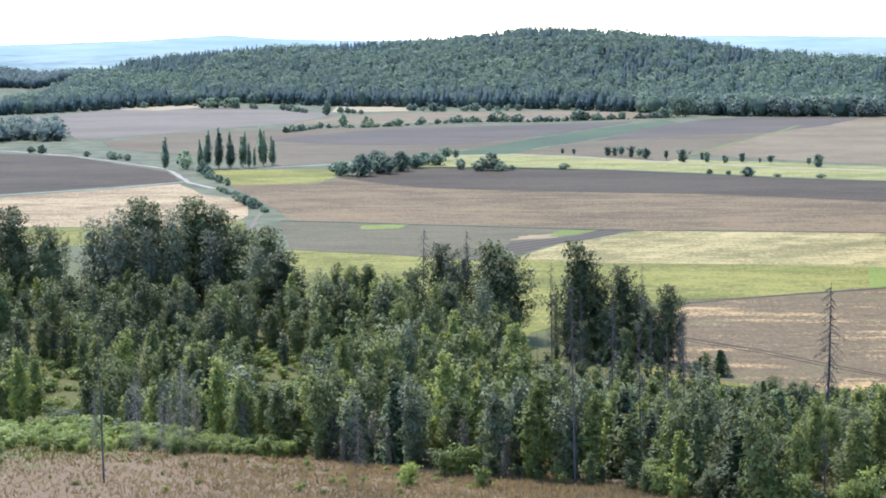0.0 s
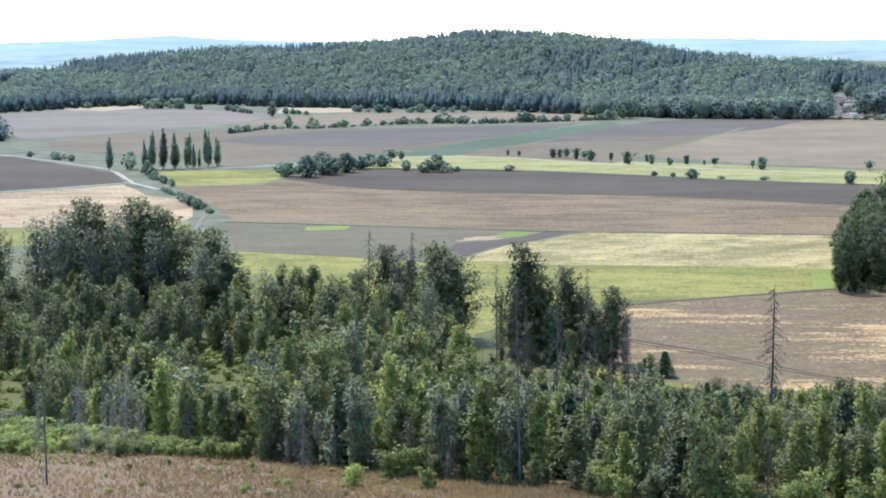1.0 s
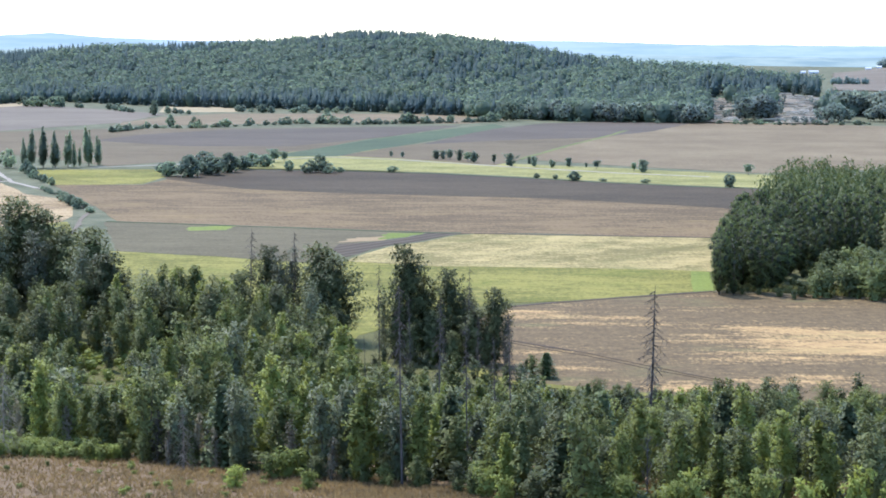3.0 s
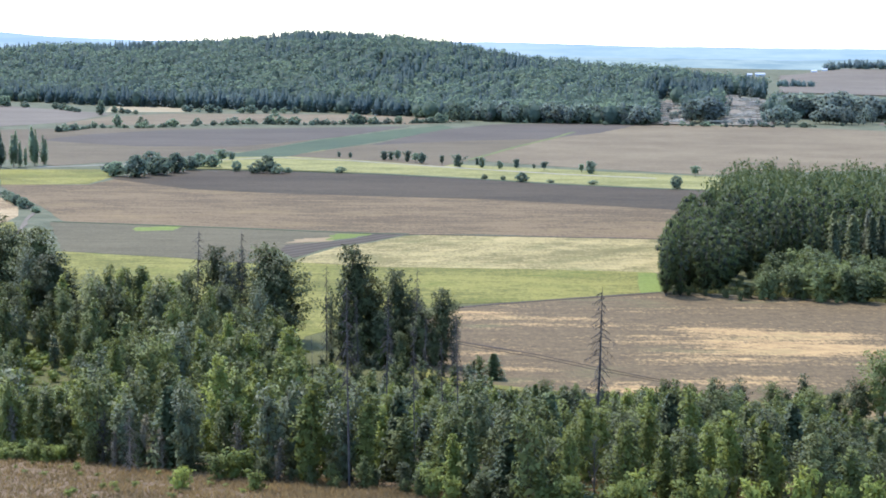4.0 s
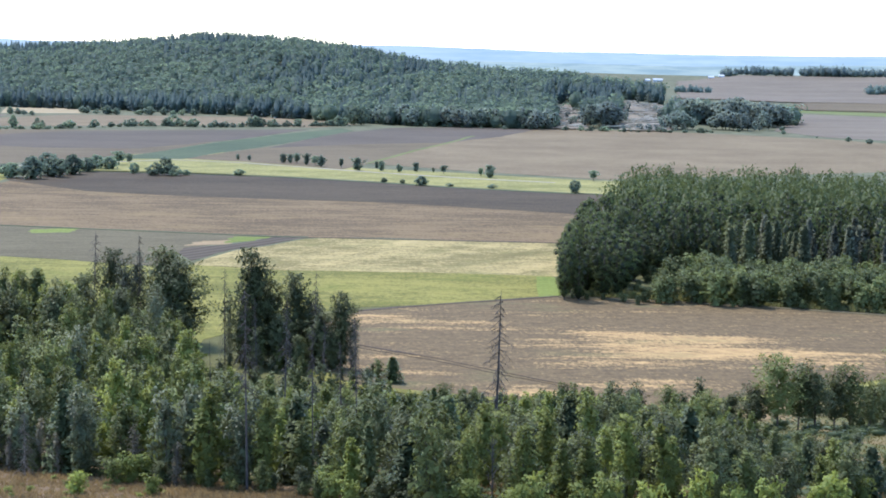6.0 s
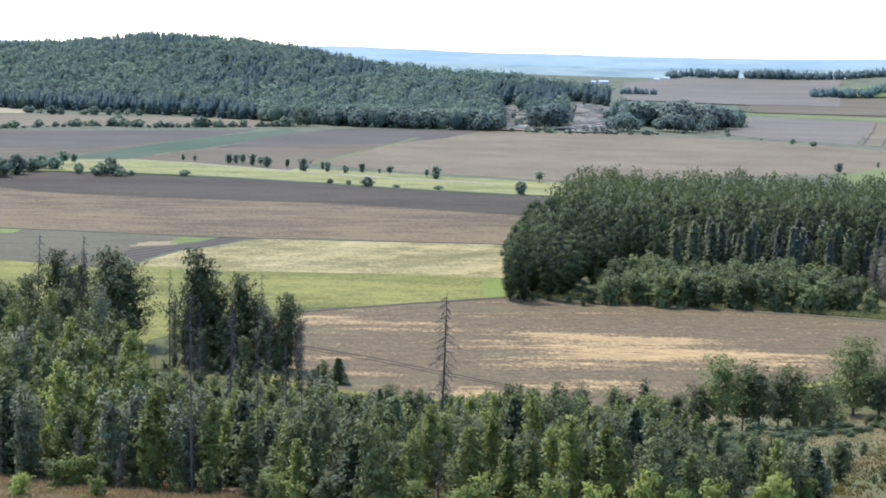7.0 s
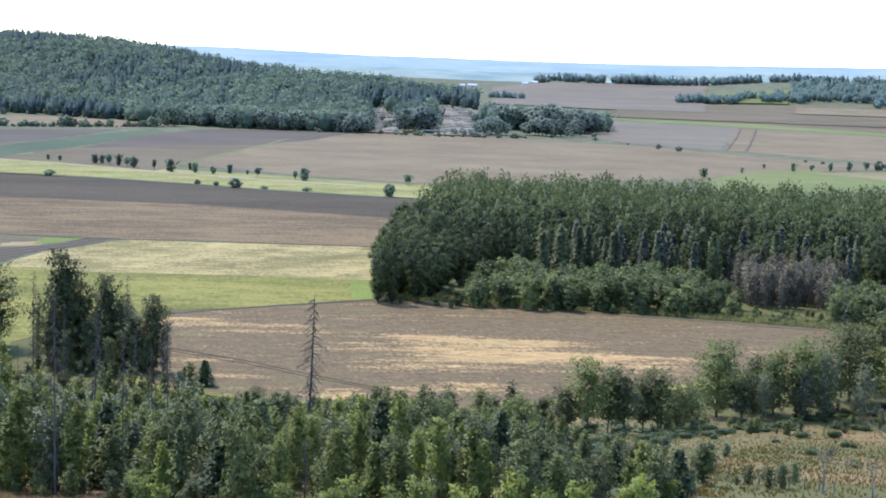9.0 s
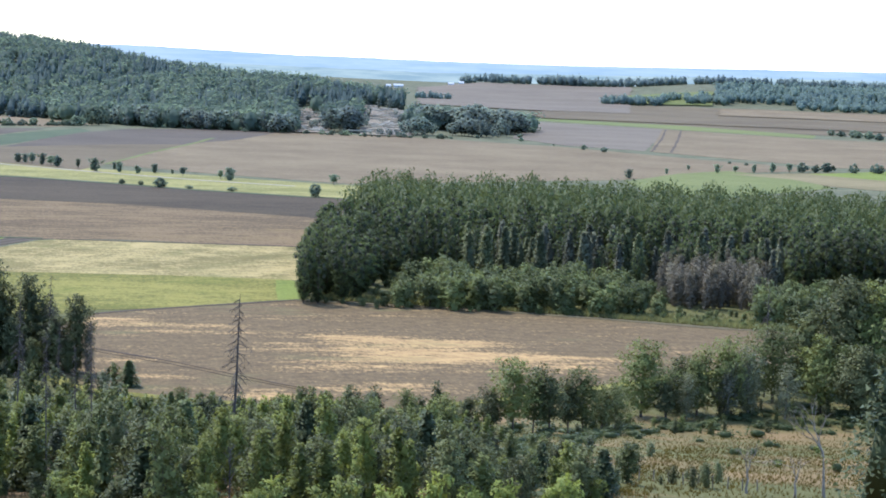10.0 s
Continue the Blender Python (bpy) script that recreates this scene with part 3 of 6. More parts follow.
def snag(seed, h=20.0, arms=90, reach=0.16, bare=0.12, girth=0.78, wood=None):
    """A dead spruce: bare stem with short drooping dry branches; the stem and its branches."""
    rng = np.random.default_rng(seed)
    bend = rng.normal(0, 0.008, 2) * h
    stem = tube([(0, 0, -0.5), (0, 0, 0.02 * h), (bend[0], bend[1], 0.5 * h), (bend[0] * 1.5, bend[1] * 1.5, h)], [girth * q * h for q in (0.0135, 0.0105, 0.007, 0.0012)], 7)
    parts = []
    for k in range(arms):
        s = bare + (0.97 - bare) * (k + rng.random()) / arms
        a, size = rng.uniform(0, 6.28), reach * h * (1.15 - s) ** 0.7 * rng.uniform(0.35, 1.1)
        b = np.array([bend[0] * s * 1.4, bend[1] * s * 1.4, s * h])
        tip = b + np.array([math.cos(a) * size, math.sin(a) * size, -size * rng.uniform(0.3, 1.1)])
        parts.append(limb(rng, b, tip, 0.0029 * h, -0.06 * size, 3, 3))
        for q in (0.5, 0.75):
            m = b + (tip - b) * q
            parts.append(limb(rng, m, m + np.array([rng.uniform(-0.3, 0.3) * size, rng.uniform(-0.3, 0.3) * size, -0.3 * size]), 0.002 * h, 0, 2, 3))
    wood = wood or BARK_DEAD
    return mesh_of("trunk", *stem, wood), mesh_of("crown", *joined(parts), wood)


def twiggy(seed, h=7.0, stems=16, twigs=9):
    """A leafless grey sapling: many thin upright branches with finer twigs."""
    rng = np.random.default_rng(seed)
    stem = tube([(0, 0, -0.3), (0, 0, 0.5 * h), (0, 0, h)], [0.012 * h, 0.007 * h, 0.001 * h], 5)
    parts = []
    for k in range(stems):
        s, a = 0.12 + 0.75 * (k + rng.random()) / stems, rng.uniform(0, 6.28)
        size = h * 0.30 * (1.15 - s)
        b = np.array([0, 0, s * h])
        tip = b + np.array([math.cos(a) * size * 0.75, math.sin(a) * size * 0.75, size * rng.uniform(0.5, 1.2)])
        parts.append(limb(rng, b, tip, 0.004 * h, 0, 3, 3))
        for q in range(twigs):
            m = b + (tip - b) * rng.uniform(0.25, 1)
            parts.append(limb(rng, m, m + rng.normal(0, 0.045, 3) * h + np.array([0, 0, 0.03 * h]), 0.0022 * h, 0, 1, 3))
    return mesh_of("trunk", *stem, LEAF_GREY), mesh_of("crown", *joined(parts), LEAF_GREY)


def spindles(rng, lobes, n, inner=0.8, ripple=0.16):
    """Places in the outer shell of upright plumes (x, y, foot, top, radius, share of the height where it is widest) and their outward directions."""
    lobes = np.array(lobes)
    w = lobes[:, 4] * (lobes[:, 3] - lobes[:, 2])
    pick_of = rng.choice(len(lobes), n, p=w / w.sum())
    x, y, z0, z1, r, peak = lobes[pick_of].T
    s = rng.uniform(0, 1, n) ** 0.9
    low = s < peak
    fall = np.where(low, s / peak, (1 - s) / (1 - peak))
    ring = np.where(low, 0.45 + 0.55 * np.sqrt(fall), np.clip(fall, 0, 1) ** 0.75)
    a = rng.uniform(0, 2 * np.pi, n)
    k = rng.uniform(inner, 1.08, n) * (1 + ripple * np.sin(3 * a + 9 * s + pick_of) * np.sin(11 * s + 2.1 * pick_of) + 0.5 * ripple * np.sin(7 * a + 23 * s))
    rad = r * np.maximum(ring, 0.04) * k
    at = np.stack([x + np.cos(a) * rad, y + np.sin(a) * rad, z0 + (z1 - z0) * s + rng.normal(0, 0.012, n) * (z1 - z0)], 1)
    tilt = np.where(low, -0.15, 0.35 + 0.9 * (s - peak) / (1 - peak))
    out = np.stack([np.cos(a), np.sin(a), tilt], 1)
    return at, out / np.linalg.norm(out, axis=1)[:, None]


def plumed(seed, leaves, size, h=7.0, width=0.28, plumes=7, peak=0.4, slim=0.5, low=0.04, loose=0.55, thick=0.009, material=None, trunk_material=None):
    """A young tree of height h whose crown is a bundle of upright leafy plumes round the leader."""
    rng = np.random.default_rng(seed)
    lean = rng.normal(0, 0.025, 2) * h
    w = width * h
    lobes = [(lean[0], lean[1], 0.12 * h, h, w * slim * 1.1, peak)]
    for k in range(plumes):
        a, off = k * 2.4 + rng.uniform(-0.5, 0.5), w * rng.uniform(0.35, 0.85)
        top = h * (1.0 - rng.uniform(0.1, 0.5) * (0.45 + off / w))
        foot = h * max(low, rng.uniform(0.0, 0.3) * (1 - off / w) + low)
        lobes.append((math.cos(a) * off, math.sin(a) * off, foot, max(top, foot + 0.3 * h), w * slim * rng.uniform(0.7, 1.1), peak + rng.uniform(-0.1, 0.12)))
    at, out = spindles(rng, lobes, leaves)
    mass = np.stack([at[:, 0], at[:, 1], (at[:, 2] - 0.45 * h) * 0.5], 1)
    out = out * 0.62 + 0.38 * mass / (np.linalg.norm(mass, axis=1)[:, None] + 1e-9)
    at[:, 2] = np.maximum(at[:, 2], 0.1)
    pieces, normals = [sprays(rng, at, out, size, 1.6, loose, 0.25)], [soft(out, rng, 0.16)]
    for x, y, z0, z1, r, q in lobes:
        rings = np.linspace(0.06, 0.86, 4)
        pieces.append(tube([(x, y, z0 + (z1 - z0) * k) for k in rings], [0.62 * r * (0.3 + 0.7 * min(k / q, (1 - k) / (1 - q))) * rng.uniform(0.75, 1.05) for k in rings], 5))
        normals.append(round_of(pieces[-1][0]))
    stem = tube([(0, 0, -0.4), (lean[0] * 0.3, lean[1] * 0.3, 0.35 * h), (lean[0], lean[1], 0.95 * h)], [thick * h * 1.2, thick * h * 0.8, thick * h * 0.1], 5)
    return mesh_of("trunk", *stem, trunk_material or BARK), mesh_of("crown", *joined(pieces), material, np.concatenate(normals))


def knobby(seed, leaves, size, h=20.0, width=0.36, knobs=14, low=0.12, high=0.86, grain=0.17, widest=0.5, point=0.0, limbs=7, thick=0.014, stretch=1.0, core=0.62, clear=0.12, whole=0.3, fringe=0.22, material=None, trunk_material=None):
    """A grown broadleaf of height h: stout trunk, limbs, and an uneven crown of leafy knobs with dark gaps between them."""
    rng = np.random.default_rng(seed)
    lobes, lean = [], rng.normal(0, 0.03, 2) * h
    for k in range(knobs):
        s = (k + rng.uniform(0.2, 0.8)) / knobs
        side = abs(s - widest) / (widest if s < widest else 1 - widest)
        a, ring = k * 2.4 + rng.uniform(-0.6, 0.6), width * h * ((1 - point) * math.sqrt(max(0.0, 1 - side * side)) + point * (1 - side))
        size_of = grain * h * rng.uniform(0.7, 1.25) * (1 - 0.35 * s)
        off = max(0.0, ring - size_of * 0.6) * rng.uniform(0.5, 1.0)
        z = h * (low + (high - low) * s)
        tall = min(size_of * rng.uniform(0.75, 1.05) * stretch, max(h - z, 0.03 * h))
        lobes.append((math.cos(a) * off + lean[0] * s, math.sin(a) * off + lean[1] * s, z, size_of, tall))
    at, out = lobed(rng, lobes, leaves, 0.74, -0.35, fringe)
    mass = np.stack([at[:, 0], at[:, 1], (at[:, 2] - (low + 0.35 * (high - low)) * h) * (0.6 if whole > 0.4 else 1.0)], 1)
    out = out * (1 - whole) + whole * mass / (np.linalg.norm(mass, axis=1)[:, None] + 1e-9)
    at[:, 2] = np.maximum(at[:, 2], 0.15)
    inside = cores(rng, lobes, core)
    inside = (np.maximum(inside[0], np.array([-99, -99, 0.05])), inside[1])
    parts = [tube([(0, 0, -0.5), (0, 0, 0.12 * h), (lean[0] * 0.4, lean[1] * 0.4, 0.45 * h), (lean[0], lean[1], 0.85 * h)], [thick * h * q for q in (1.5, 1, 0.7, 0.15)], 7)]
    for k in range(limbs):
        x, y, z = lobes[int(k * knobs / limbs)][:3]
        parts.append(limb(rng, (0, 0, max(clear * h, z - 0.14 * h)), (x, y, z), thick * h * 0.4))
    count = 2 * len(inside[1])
    return mesh_of("trunk", *joined(parts), trunk_material or BARK), mesh_of("crown", *joined([sprays(rng, at, out, size, 1.5, 0.6), inside]), material, np.concatenate([soft(out, rng, 0.16), round_of(inside[0])]), (count, CROWN_SHADE))


def feathered(seed, leaves, size, h=7.0, width=0.2, branches=36, low=0.06, peak=0.35, rise=(0.35, 1.1), puff=0.13, stems=1, thick=0.009, upright=0.5, material=None, trunk_material=None):
    """A young tree: leader with many rising side branches, each clothed in fine leaf sprays, so that its outline is feathery."""
    rng = np.random.default_rng(seed)
    wood, at, out = [], [], []
    plan = []
    for j in range(stems):
        bend = rng.normal(0, 0.03, 2) * h if stems == 1 else np.array([math.cos(j * 2.4), math.sin(j * 2.4)]) * width * h * rng.uniform(0.3, 0.6)
        top = h * (1.0 if j == 0 else rng.uniform(0.7, 0.95))
        axis = lambda s, bend=bend, top=top: np.array([bend[0] * s * s, bend[1] * s * s, s * top])
        wood.append(tube([axis(s) - np.array([0, 0, 0.4 * (s == 0)]) for s in (0, 0.3, 0.65, 0.99)], [thick * h * q for q in (1.2, 0.9, 0.5, 0.1)], 5))
        wide = width * h * (1.0 if stems == 1 else 0.75)
        for k in range(branches // stems):
            s = low + (0.97 - low) * (k + rng.random()) / (branches // stems)
            side = (s - low) / (1 - low)
            reach = wide * (max(side / peak, 0.08) ** 0.5 if side < peak else ((1 - side) / (1 - peak)) ** 0.55) * rng.uniform(0.5, 1.2) + 0.035 * h
            a, up = k * 2.4 + rng.uniform(-0.5, 0.5), rise[0] + (rise[1] - rise[0]) * side + rng.normal(0, 0.12)
            way = np.array([math.cos(a) * math.cos(up), math.sin(a) * math.cos(up), math.sin(up)])
            plan.append((axis(max(s - 0.04, 0.02)), way, reach))
    total = sum(p[2] for p in plan)
    for k, (base, way, reach) in enumerate(plan):
        if reach > 0.1 * h and k % 5 == 0:
            wood.append(limb(rng, base, base + way * reach * 0.85, thick * h * 0.3, 0.0, 2, 3))
        n = max(3, int(leaves * reach / total))
        q = 0.1 + 0.98 * rng.uniform(0, 1, n) ** 0.6
        p = base + way * (q * reach)[:, None] + rng.normal(0, 1, (n, 3)) * ((puff * reach + 0.018 * h) * (1.25 - 0.75 * q))[:, None]
        off = p - np.array([0, 0, 0.35 * h])
        off[:, 2] *= 0.6
        at.append(p)
        out.append(0.35 * way + 0.65 * off / (np.linalg.norm(off, axis=1)[:, None] + 1e-9) + np.array([0, 0, 0.12]))
    at, out = np.concatenate(at), np.concatenate(out)
    out /= np.linalg.norm(out, axis=1)[:, None] + 1e-9
    at[:, 2] = np.clip(at[:, 2], 0.08, 1.04 * h)
    # broader sprays fill the inside
    n = leaves // 7
    z, a, q = rng.uniform(low, 0.82, n), rng.uniform(0, 6.28, n), 0.55 * width * h * np.sqrt(rng.uniform(0, 1, n))
    ring = np.sin(np.pi * np.clip((z + 0.15) / 1.1, 0, 1)) * q
    fill, face = np.stack([np.cos(a) * ring, np.sin(a) * ring, z * h], 1), np.stack([np.cos(a), np.sin(a), np.full(n, 0.1)], 1)
    pieces = [sprays(rng, at, out, size, 2.0, 0.7, -upright), sprays(rng, fill, face, size * 2.3, 1.5, 0.5, -upright)]
    return mesh_of("trunk", *joined(wood), trunk_material or BARK), mesh_of("crown", *joined(pieces), material, np.concatenate([soft(out, rng, 0.26), soft(face, rng, 0.2)]))


class Kind:
    """One kind of plant: its shapes at a nominal height, its name and tags."""

    def __init__(self, name, label, category, group, h, shapes, plain=None, near=215):
        self.name, self.label, self.category, self.group, self.h, self.shapes, self.plain, self.near = name, label, category, group, h, shapes, plain or shapes, near

    def plant(self, x, y, h, wide=1.0, rng=random, label="", z=None):
        shapes = self.plain if math.hypot(x, y) > self.near and h < 1.35 * self.h else self.shapes
        shape = shapes[rng.randrange(len(shapes))]
        thing = tagged(new(self.name), label or self.label, self.category, self.group)
        base = float(land(x, y)) if z is None else z
        k = h / self.h
        thing.matrix_basis = Matrix.LocRotScale((x, y, base - 0.05), Euler((rng.uniform(-0.03, 0.03), rng.uniform(-0.03, 0.03), rng.uniform(0, 6.28))), (k * wide, k * wide, k))
        for me in shape:
            part = new(me.name.split(".")[0], me)
            part.parent = thing
        return thing


YOUNG = "young trees on the slope"


def young(name, label, seed, count, width, branches, peak, rise, material, stems=1, leaves=1550, size=0.135, trunk=None):
    def tree(k, n, leaf_size):
        return feathered(seed + k, n, leaf_size, 7, width * (0.85, 1.0, 1.18)[k % 3], branches, 0.05, peak, rise, 0.11, stems, material=material, trunk_material=trunk)
    return Kind(name, label, "tree", YOUNG, 7, [tree(k, leaves, size) for k in range(count)], [tree(k, leaves * 5 // 12, size * 1.5) for k in range(6)])


BIRCH = young("birch_tree", "young birch with fresh green leaves on the slope", 0, 7, 0.205, 40, 0.32, (0.45, 1.05), LEAF_BIRCH)
ASPEN = young("aspen_tree", "slim young aspen with yellow green leaves", 10, 5, 0.17, 36, 0.4, (0.5, 1.25), LEAF_BIRCH, trunk=BARK_PALE)
WILLOW = young("willow_tree", "young grey green willow with silvery leaves", 20, 6, 0.31, 44, 0.5, (0.4, 1.1), LEAF_WILLOW, 3)
ALDER = young("alder_tree", "young alder with dull green leaves", 30, 7, 0.225, 40, 0.38, (0.3, 0.95), LEAF_ALDER)
SAPLING = young("oak_sapling", "young dark green oak in the thicket", 40, 6, 0.26, 40, 0.48, (0.2, 0.85), LEAF_OAK)
HAZEL = young("hazel_tree", "rounded young hazel with mid green leaves", 50, 6, 0.34, 45, 0.55, (0.5, 1.2), LEAF_ALDER, 3)
GROVE = Kind("grove_tree", "slender tree with a rounded crown on bare stems", "tree", "trees at the slope foot", 12, [feathered(55 + k, 2300, 0.19, 12, 0.31, 64, 0.24, 0.5, (0.15, 0.8), 0.11, 1 + k % 2, 0.011, 0.1, LEAF_OAK if k % 2 else LEAF_ALDER) for k in range(5)])
SPRUCE = Kind("spruce_tree", "young dark green spruce on the slope", "tree", YOUNG, 7, [conifer(60 + k, 7, 0.25, 22, 13) for k in range(5)])
LARCH = Kind("larch_tree", "young larch with light green needles", "tree", YOUNG, 7, [conifer(70 + k, 7, 0.21, 20, 11, 0.05, LEAF_ALDER, 0.1) for k in range(4)])
LONE_SPRUCE = Kind("lone_spruce", "open grown spruce with drooping thin branches", "tree", YOUNG, 12, [conifer(78, 12, 0.3, 30, 12, 0.05, NEEDLE, 0.25, 0.017)])
TWIGGY = Kind("leafless_sapling", "leafless grey sapling with fine dry twigs", "tree", YOUNG, 7, [twiggy(80 + k) for k in range(4)])
def lime_bush(k, leaves, size):
    return feathered(90 + k, leaves, size, 2.6, 0.6, 32, 0.03, 0.55, (0.6, 1.2), 0.2, 4, 0.01, 0.6, LEAF_LIME)


BUSH = Kind("green_bush", "bright green leafy bush in dry grass", "bush", "bushes on the slope", 2.6, [lime_bush(k, 620, 0.118) for k in range(4)], [lime_bush(k, 240, 0.19) for k in range(4)])
ASH = Kind("ash_tree", "broad leafy green tree with a rounded crown at the slope foot", "tree", "trees at the slope foot", 16, [feathered(95 + k, 3600, 0.23, 16, (0.36, 0.32, 0.4)[k], 80, 0.13, (0.5, 0.42, 0.55)[k], (0.1, 0.8), 0.1, 1, 0.015, 0.0, LEAF_ALDER) for k in range(3)])
OAK = Kind("oak_tree", "tall dark green oak with a dense crown", "tree", "old trees", 20, [feathered(100 + k, 4900, 0.29, 20, (0.32, 0.28, 0.35)[k % 3], 84, 0.06, (0.45, 0.38, 0.52)[k % 3], (0.05, 0.8), 0.11, 1, 0.014, 0.0, LEAF_OAK) for k in range(7)])
DUSKY = Kind("dusky_tree", "grey green old tree with thin dusty foliage", "tree", "old trees", 20, [feathered(110 + k, 2300, 0.24, 20, 0.25, 76, 0.07, 0.42, (0.1, 0.8), 0.12, 1, 0.012, 0.0, LEAF_DUSKY, BARK_GREY) for k in range(4)])


def forest_oak(k, leaves, size):
    return knobby(120 + k, leaves, size, 22, 0.2, 24, 0.06, 0.92, 0.088, 0.7, 0.0, 3, core=0.6, fringe=0.16, material=LEAF_FOREST)


FOREST = Kind("forest_oak", "tall dense broadleaf tree of the forest edge", "tree", "forest trees", 22, [forest_oak(k, 2700, 0.31) for k in range(7)], [forest_oak(k, 950, 0.54) for k in range(7)], 640)
FIR = Kind("forest_spruce", "tall dark spruce in the forest", "tree", "forest trees", 20, [conifer(140 + k, 20, 0.2, 24, 10, 0.06, NEEDLE_FIR) for k in range(4)])
DRYFIR = Kind("dying_spruce", "tall dying spruce with grey brown needles", "tree", "forest trees", 20, [conifer(145 + k, 20, 0.18, 24, 10, 0.06, LEAF_DRY, 0.1) for k in range(3)])
POPLAR = Kind("poplar_tree", "tall slim columnar poplar beside the meadow", "tree", "row of poplars", 20, [plumed(150 + k, 1000, 0.5, 20, 0.078, 5, 0.45, 0.95, 0.01, material=LEAF_POPLAR) for k in range(4)])
FRUIT = Kind("fruit_tree", "small scraggly fruit tree along the lane", "tree", "row of fruit trees", 5, [feathered(160 + k, 420, 0.3, 5, (0.36, 0.28, 0.42, 0.3, 0.38)[k], 22, (0.3, 0.16, 0.38, 0.34, 0.1)[k], 0.5, (0.2, 0.9), 0.16, 1 + k % 2, 0.022, 0.0, LEAF_POPLAR) for k in range(5)])
def field_bush(k, leaves, size):
    return knobby(170 + k, leaves, size, 6, (0.62, 0.5, 0.72, 0.55)[k], 16, 0.08, 0.8, 0.2, 0.3, 0.2, 2, core=0.5, fringe=0.1, whole=0.4, material=LEAF_POPLAR)


SHRUB = Kind("field_bush", "dark rounded bush at the field edge", "bush", "bushes between the fields", 6, [field_bush(k, 520, 0.46) for k in range(4)], [field_bush(k, 150, 0.9) for k in range(4)], 1300)
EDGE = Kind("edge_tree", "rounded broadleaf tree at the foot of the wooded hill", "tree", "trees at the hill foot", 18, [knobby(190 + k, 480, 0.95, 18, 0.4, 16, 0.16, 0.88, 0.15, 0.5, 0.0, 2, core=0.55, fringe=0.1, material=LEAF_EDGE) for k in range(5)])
THICKET = Kind("hazel_bush", "dense grey green hazel shrub before the forest", "bush", "shrubs before the forest", 9, [feathered(180 + k, 640, 0.34, 9, 0.4, 40, 0.03, 0.5, (0.25, 1.0), 0.13, 2, 0.01, 0.3, LEAF_THICKET) for k in range(5)])
BROWN = Kind("dead_young_spruce", "dense dead young spruce with brown dry twigs", "tree", "dead young trees before the forest", 10, [feathered(185 + k, 560, 0.2, 10, 0.19, 44, 0.03, 0.4, (0.5, 1.15), 0.12, 1, 0.008, 1.2, LEAF_BROWN, BARK_GREY) for k in range(4)])
SNAG = Kind("dead_spruce", "tall dead spruce with bare dry branches", "tree", "dead trees", 20, [snag(200 + k) for k in range(4)])
TALLSNAG = Kind("dead_spruce", "tall dead spruce, bare below with dry top branches", "tree", "dead trees", 18, [snag(205 + k, 18, 60, 0.1, 0.5, 0.6) for k in range(3)])
PALESNAG = Kind("dead_spruce", "young dead spruce with pale drooping twigs", "tree", "dead trees", 8, [snag(230 + k, 8, 120, 0.27, 0.06, 0.5, BARK_GREY) for k in range(3)])
POLE = Kind("dead_pole", "thin bare dead trunk without branches", "tree", "dead trees", 15, [snag(210 + k, 15, 22, 0.05, 0.3, 0.7) for k in range(2)])

pick = random.Random(5)

# the young wood on the slope
FRONT_AZ, FRONT_R = [-24, -21, -18.9, -17.6, -15.4, -14.4, -12.2, -9.7, -7, -4.6, -1.5, 0.5, 12, 13.6, 15, 16.4, 18], [350, 340, 305, 278, 228, 204, 188, 176, 165, 158, 148, 139, 139, 152, 178, 300, 372]
SKY_AZ = [-22, -19.6, -16.3, -13, -12, -9.6, -8.3, -6.9, -6.1, -5.8, -4.6, -1.2, -0.4, 0.5, 2.9, 5.5, 9.2, 10.0, 11.0, 13, 14.4, 16.4, 18]
SKY_EL = [-5.9, -6.2, -6.5, -6.9, -6.5, -6.5, -6.8, -7.7, -7.9, -9.4, -9.55, -9.6, -9.85, -10.1, -10.15, -9.95, -9.8, -10.4, -11.1, -11.35, -11.4, -11.2, -10.8]


def height_to(az, r, el):
    """How tall a plant at az, r must be to reach that elevation above the eye's level."""
    return EYE + r * math.tan(radians(el)) - float(land(*spot(az, r)))


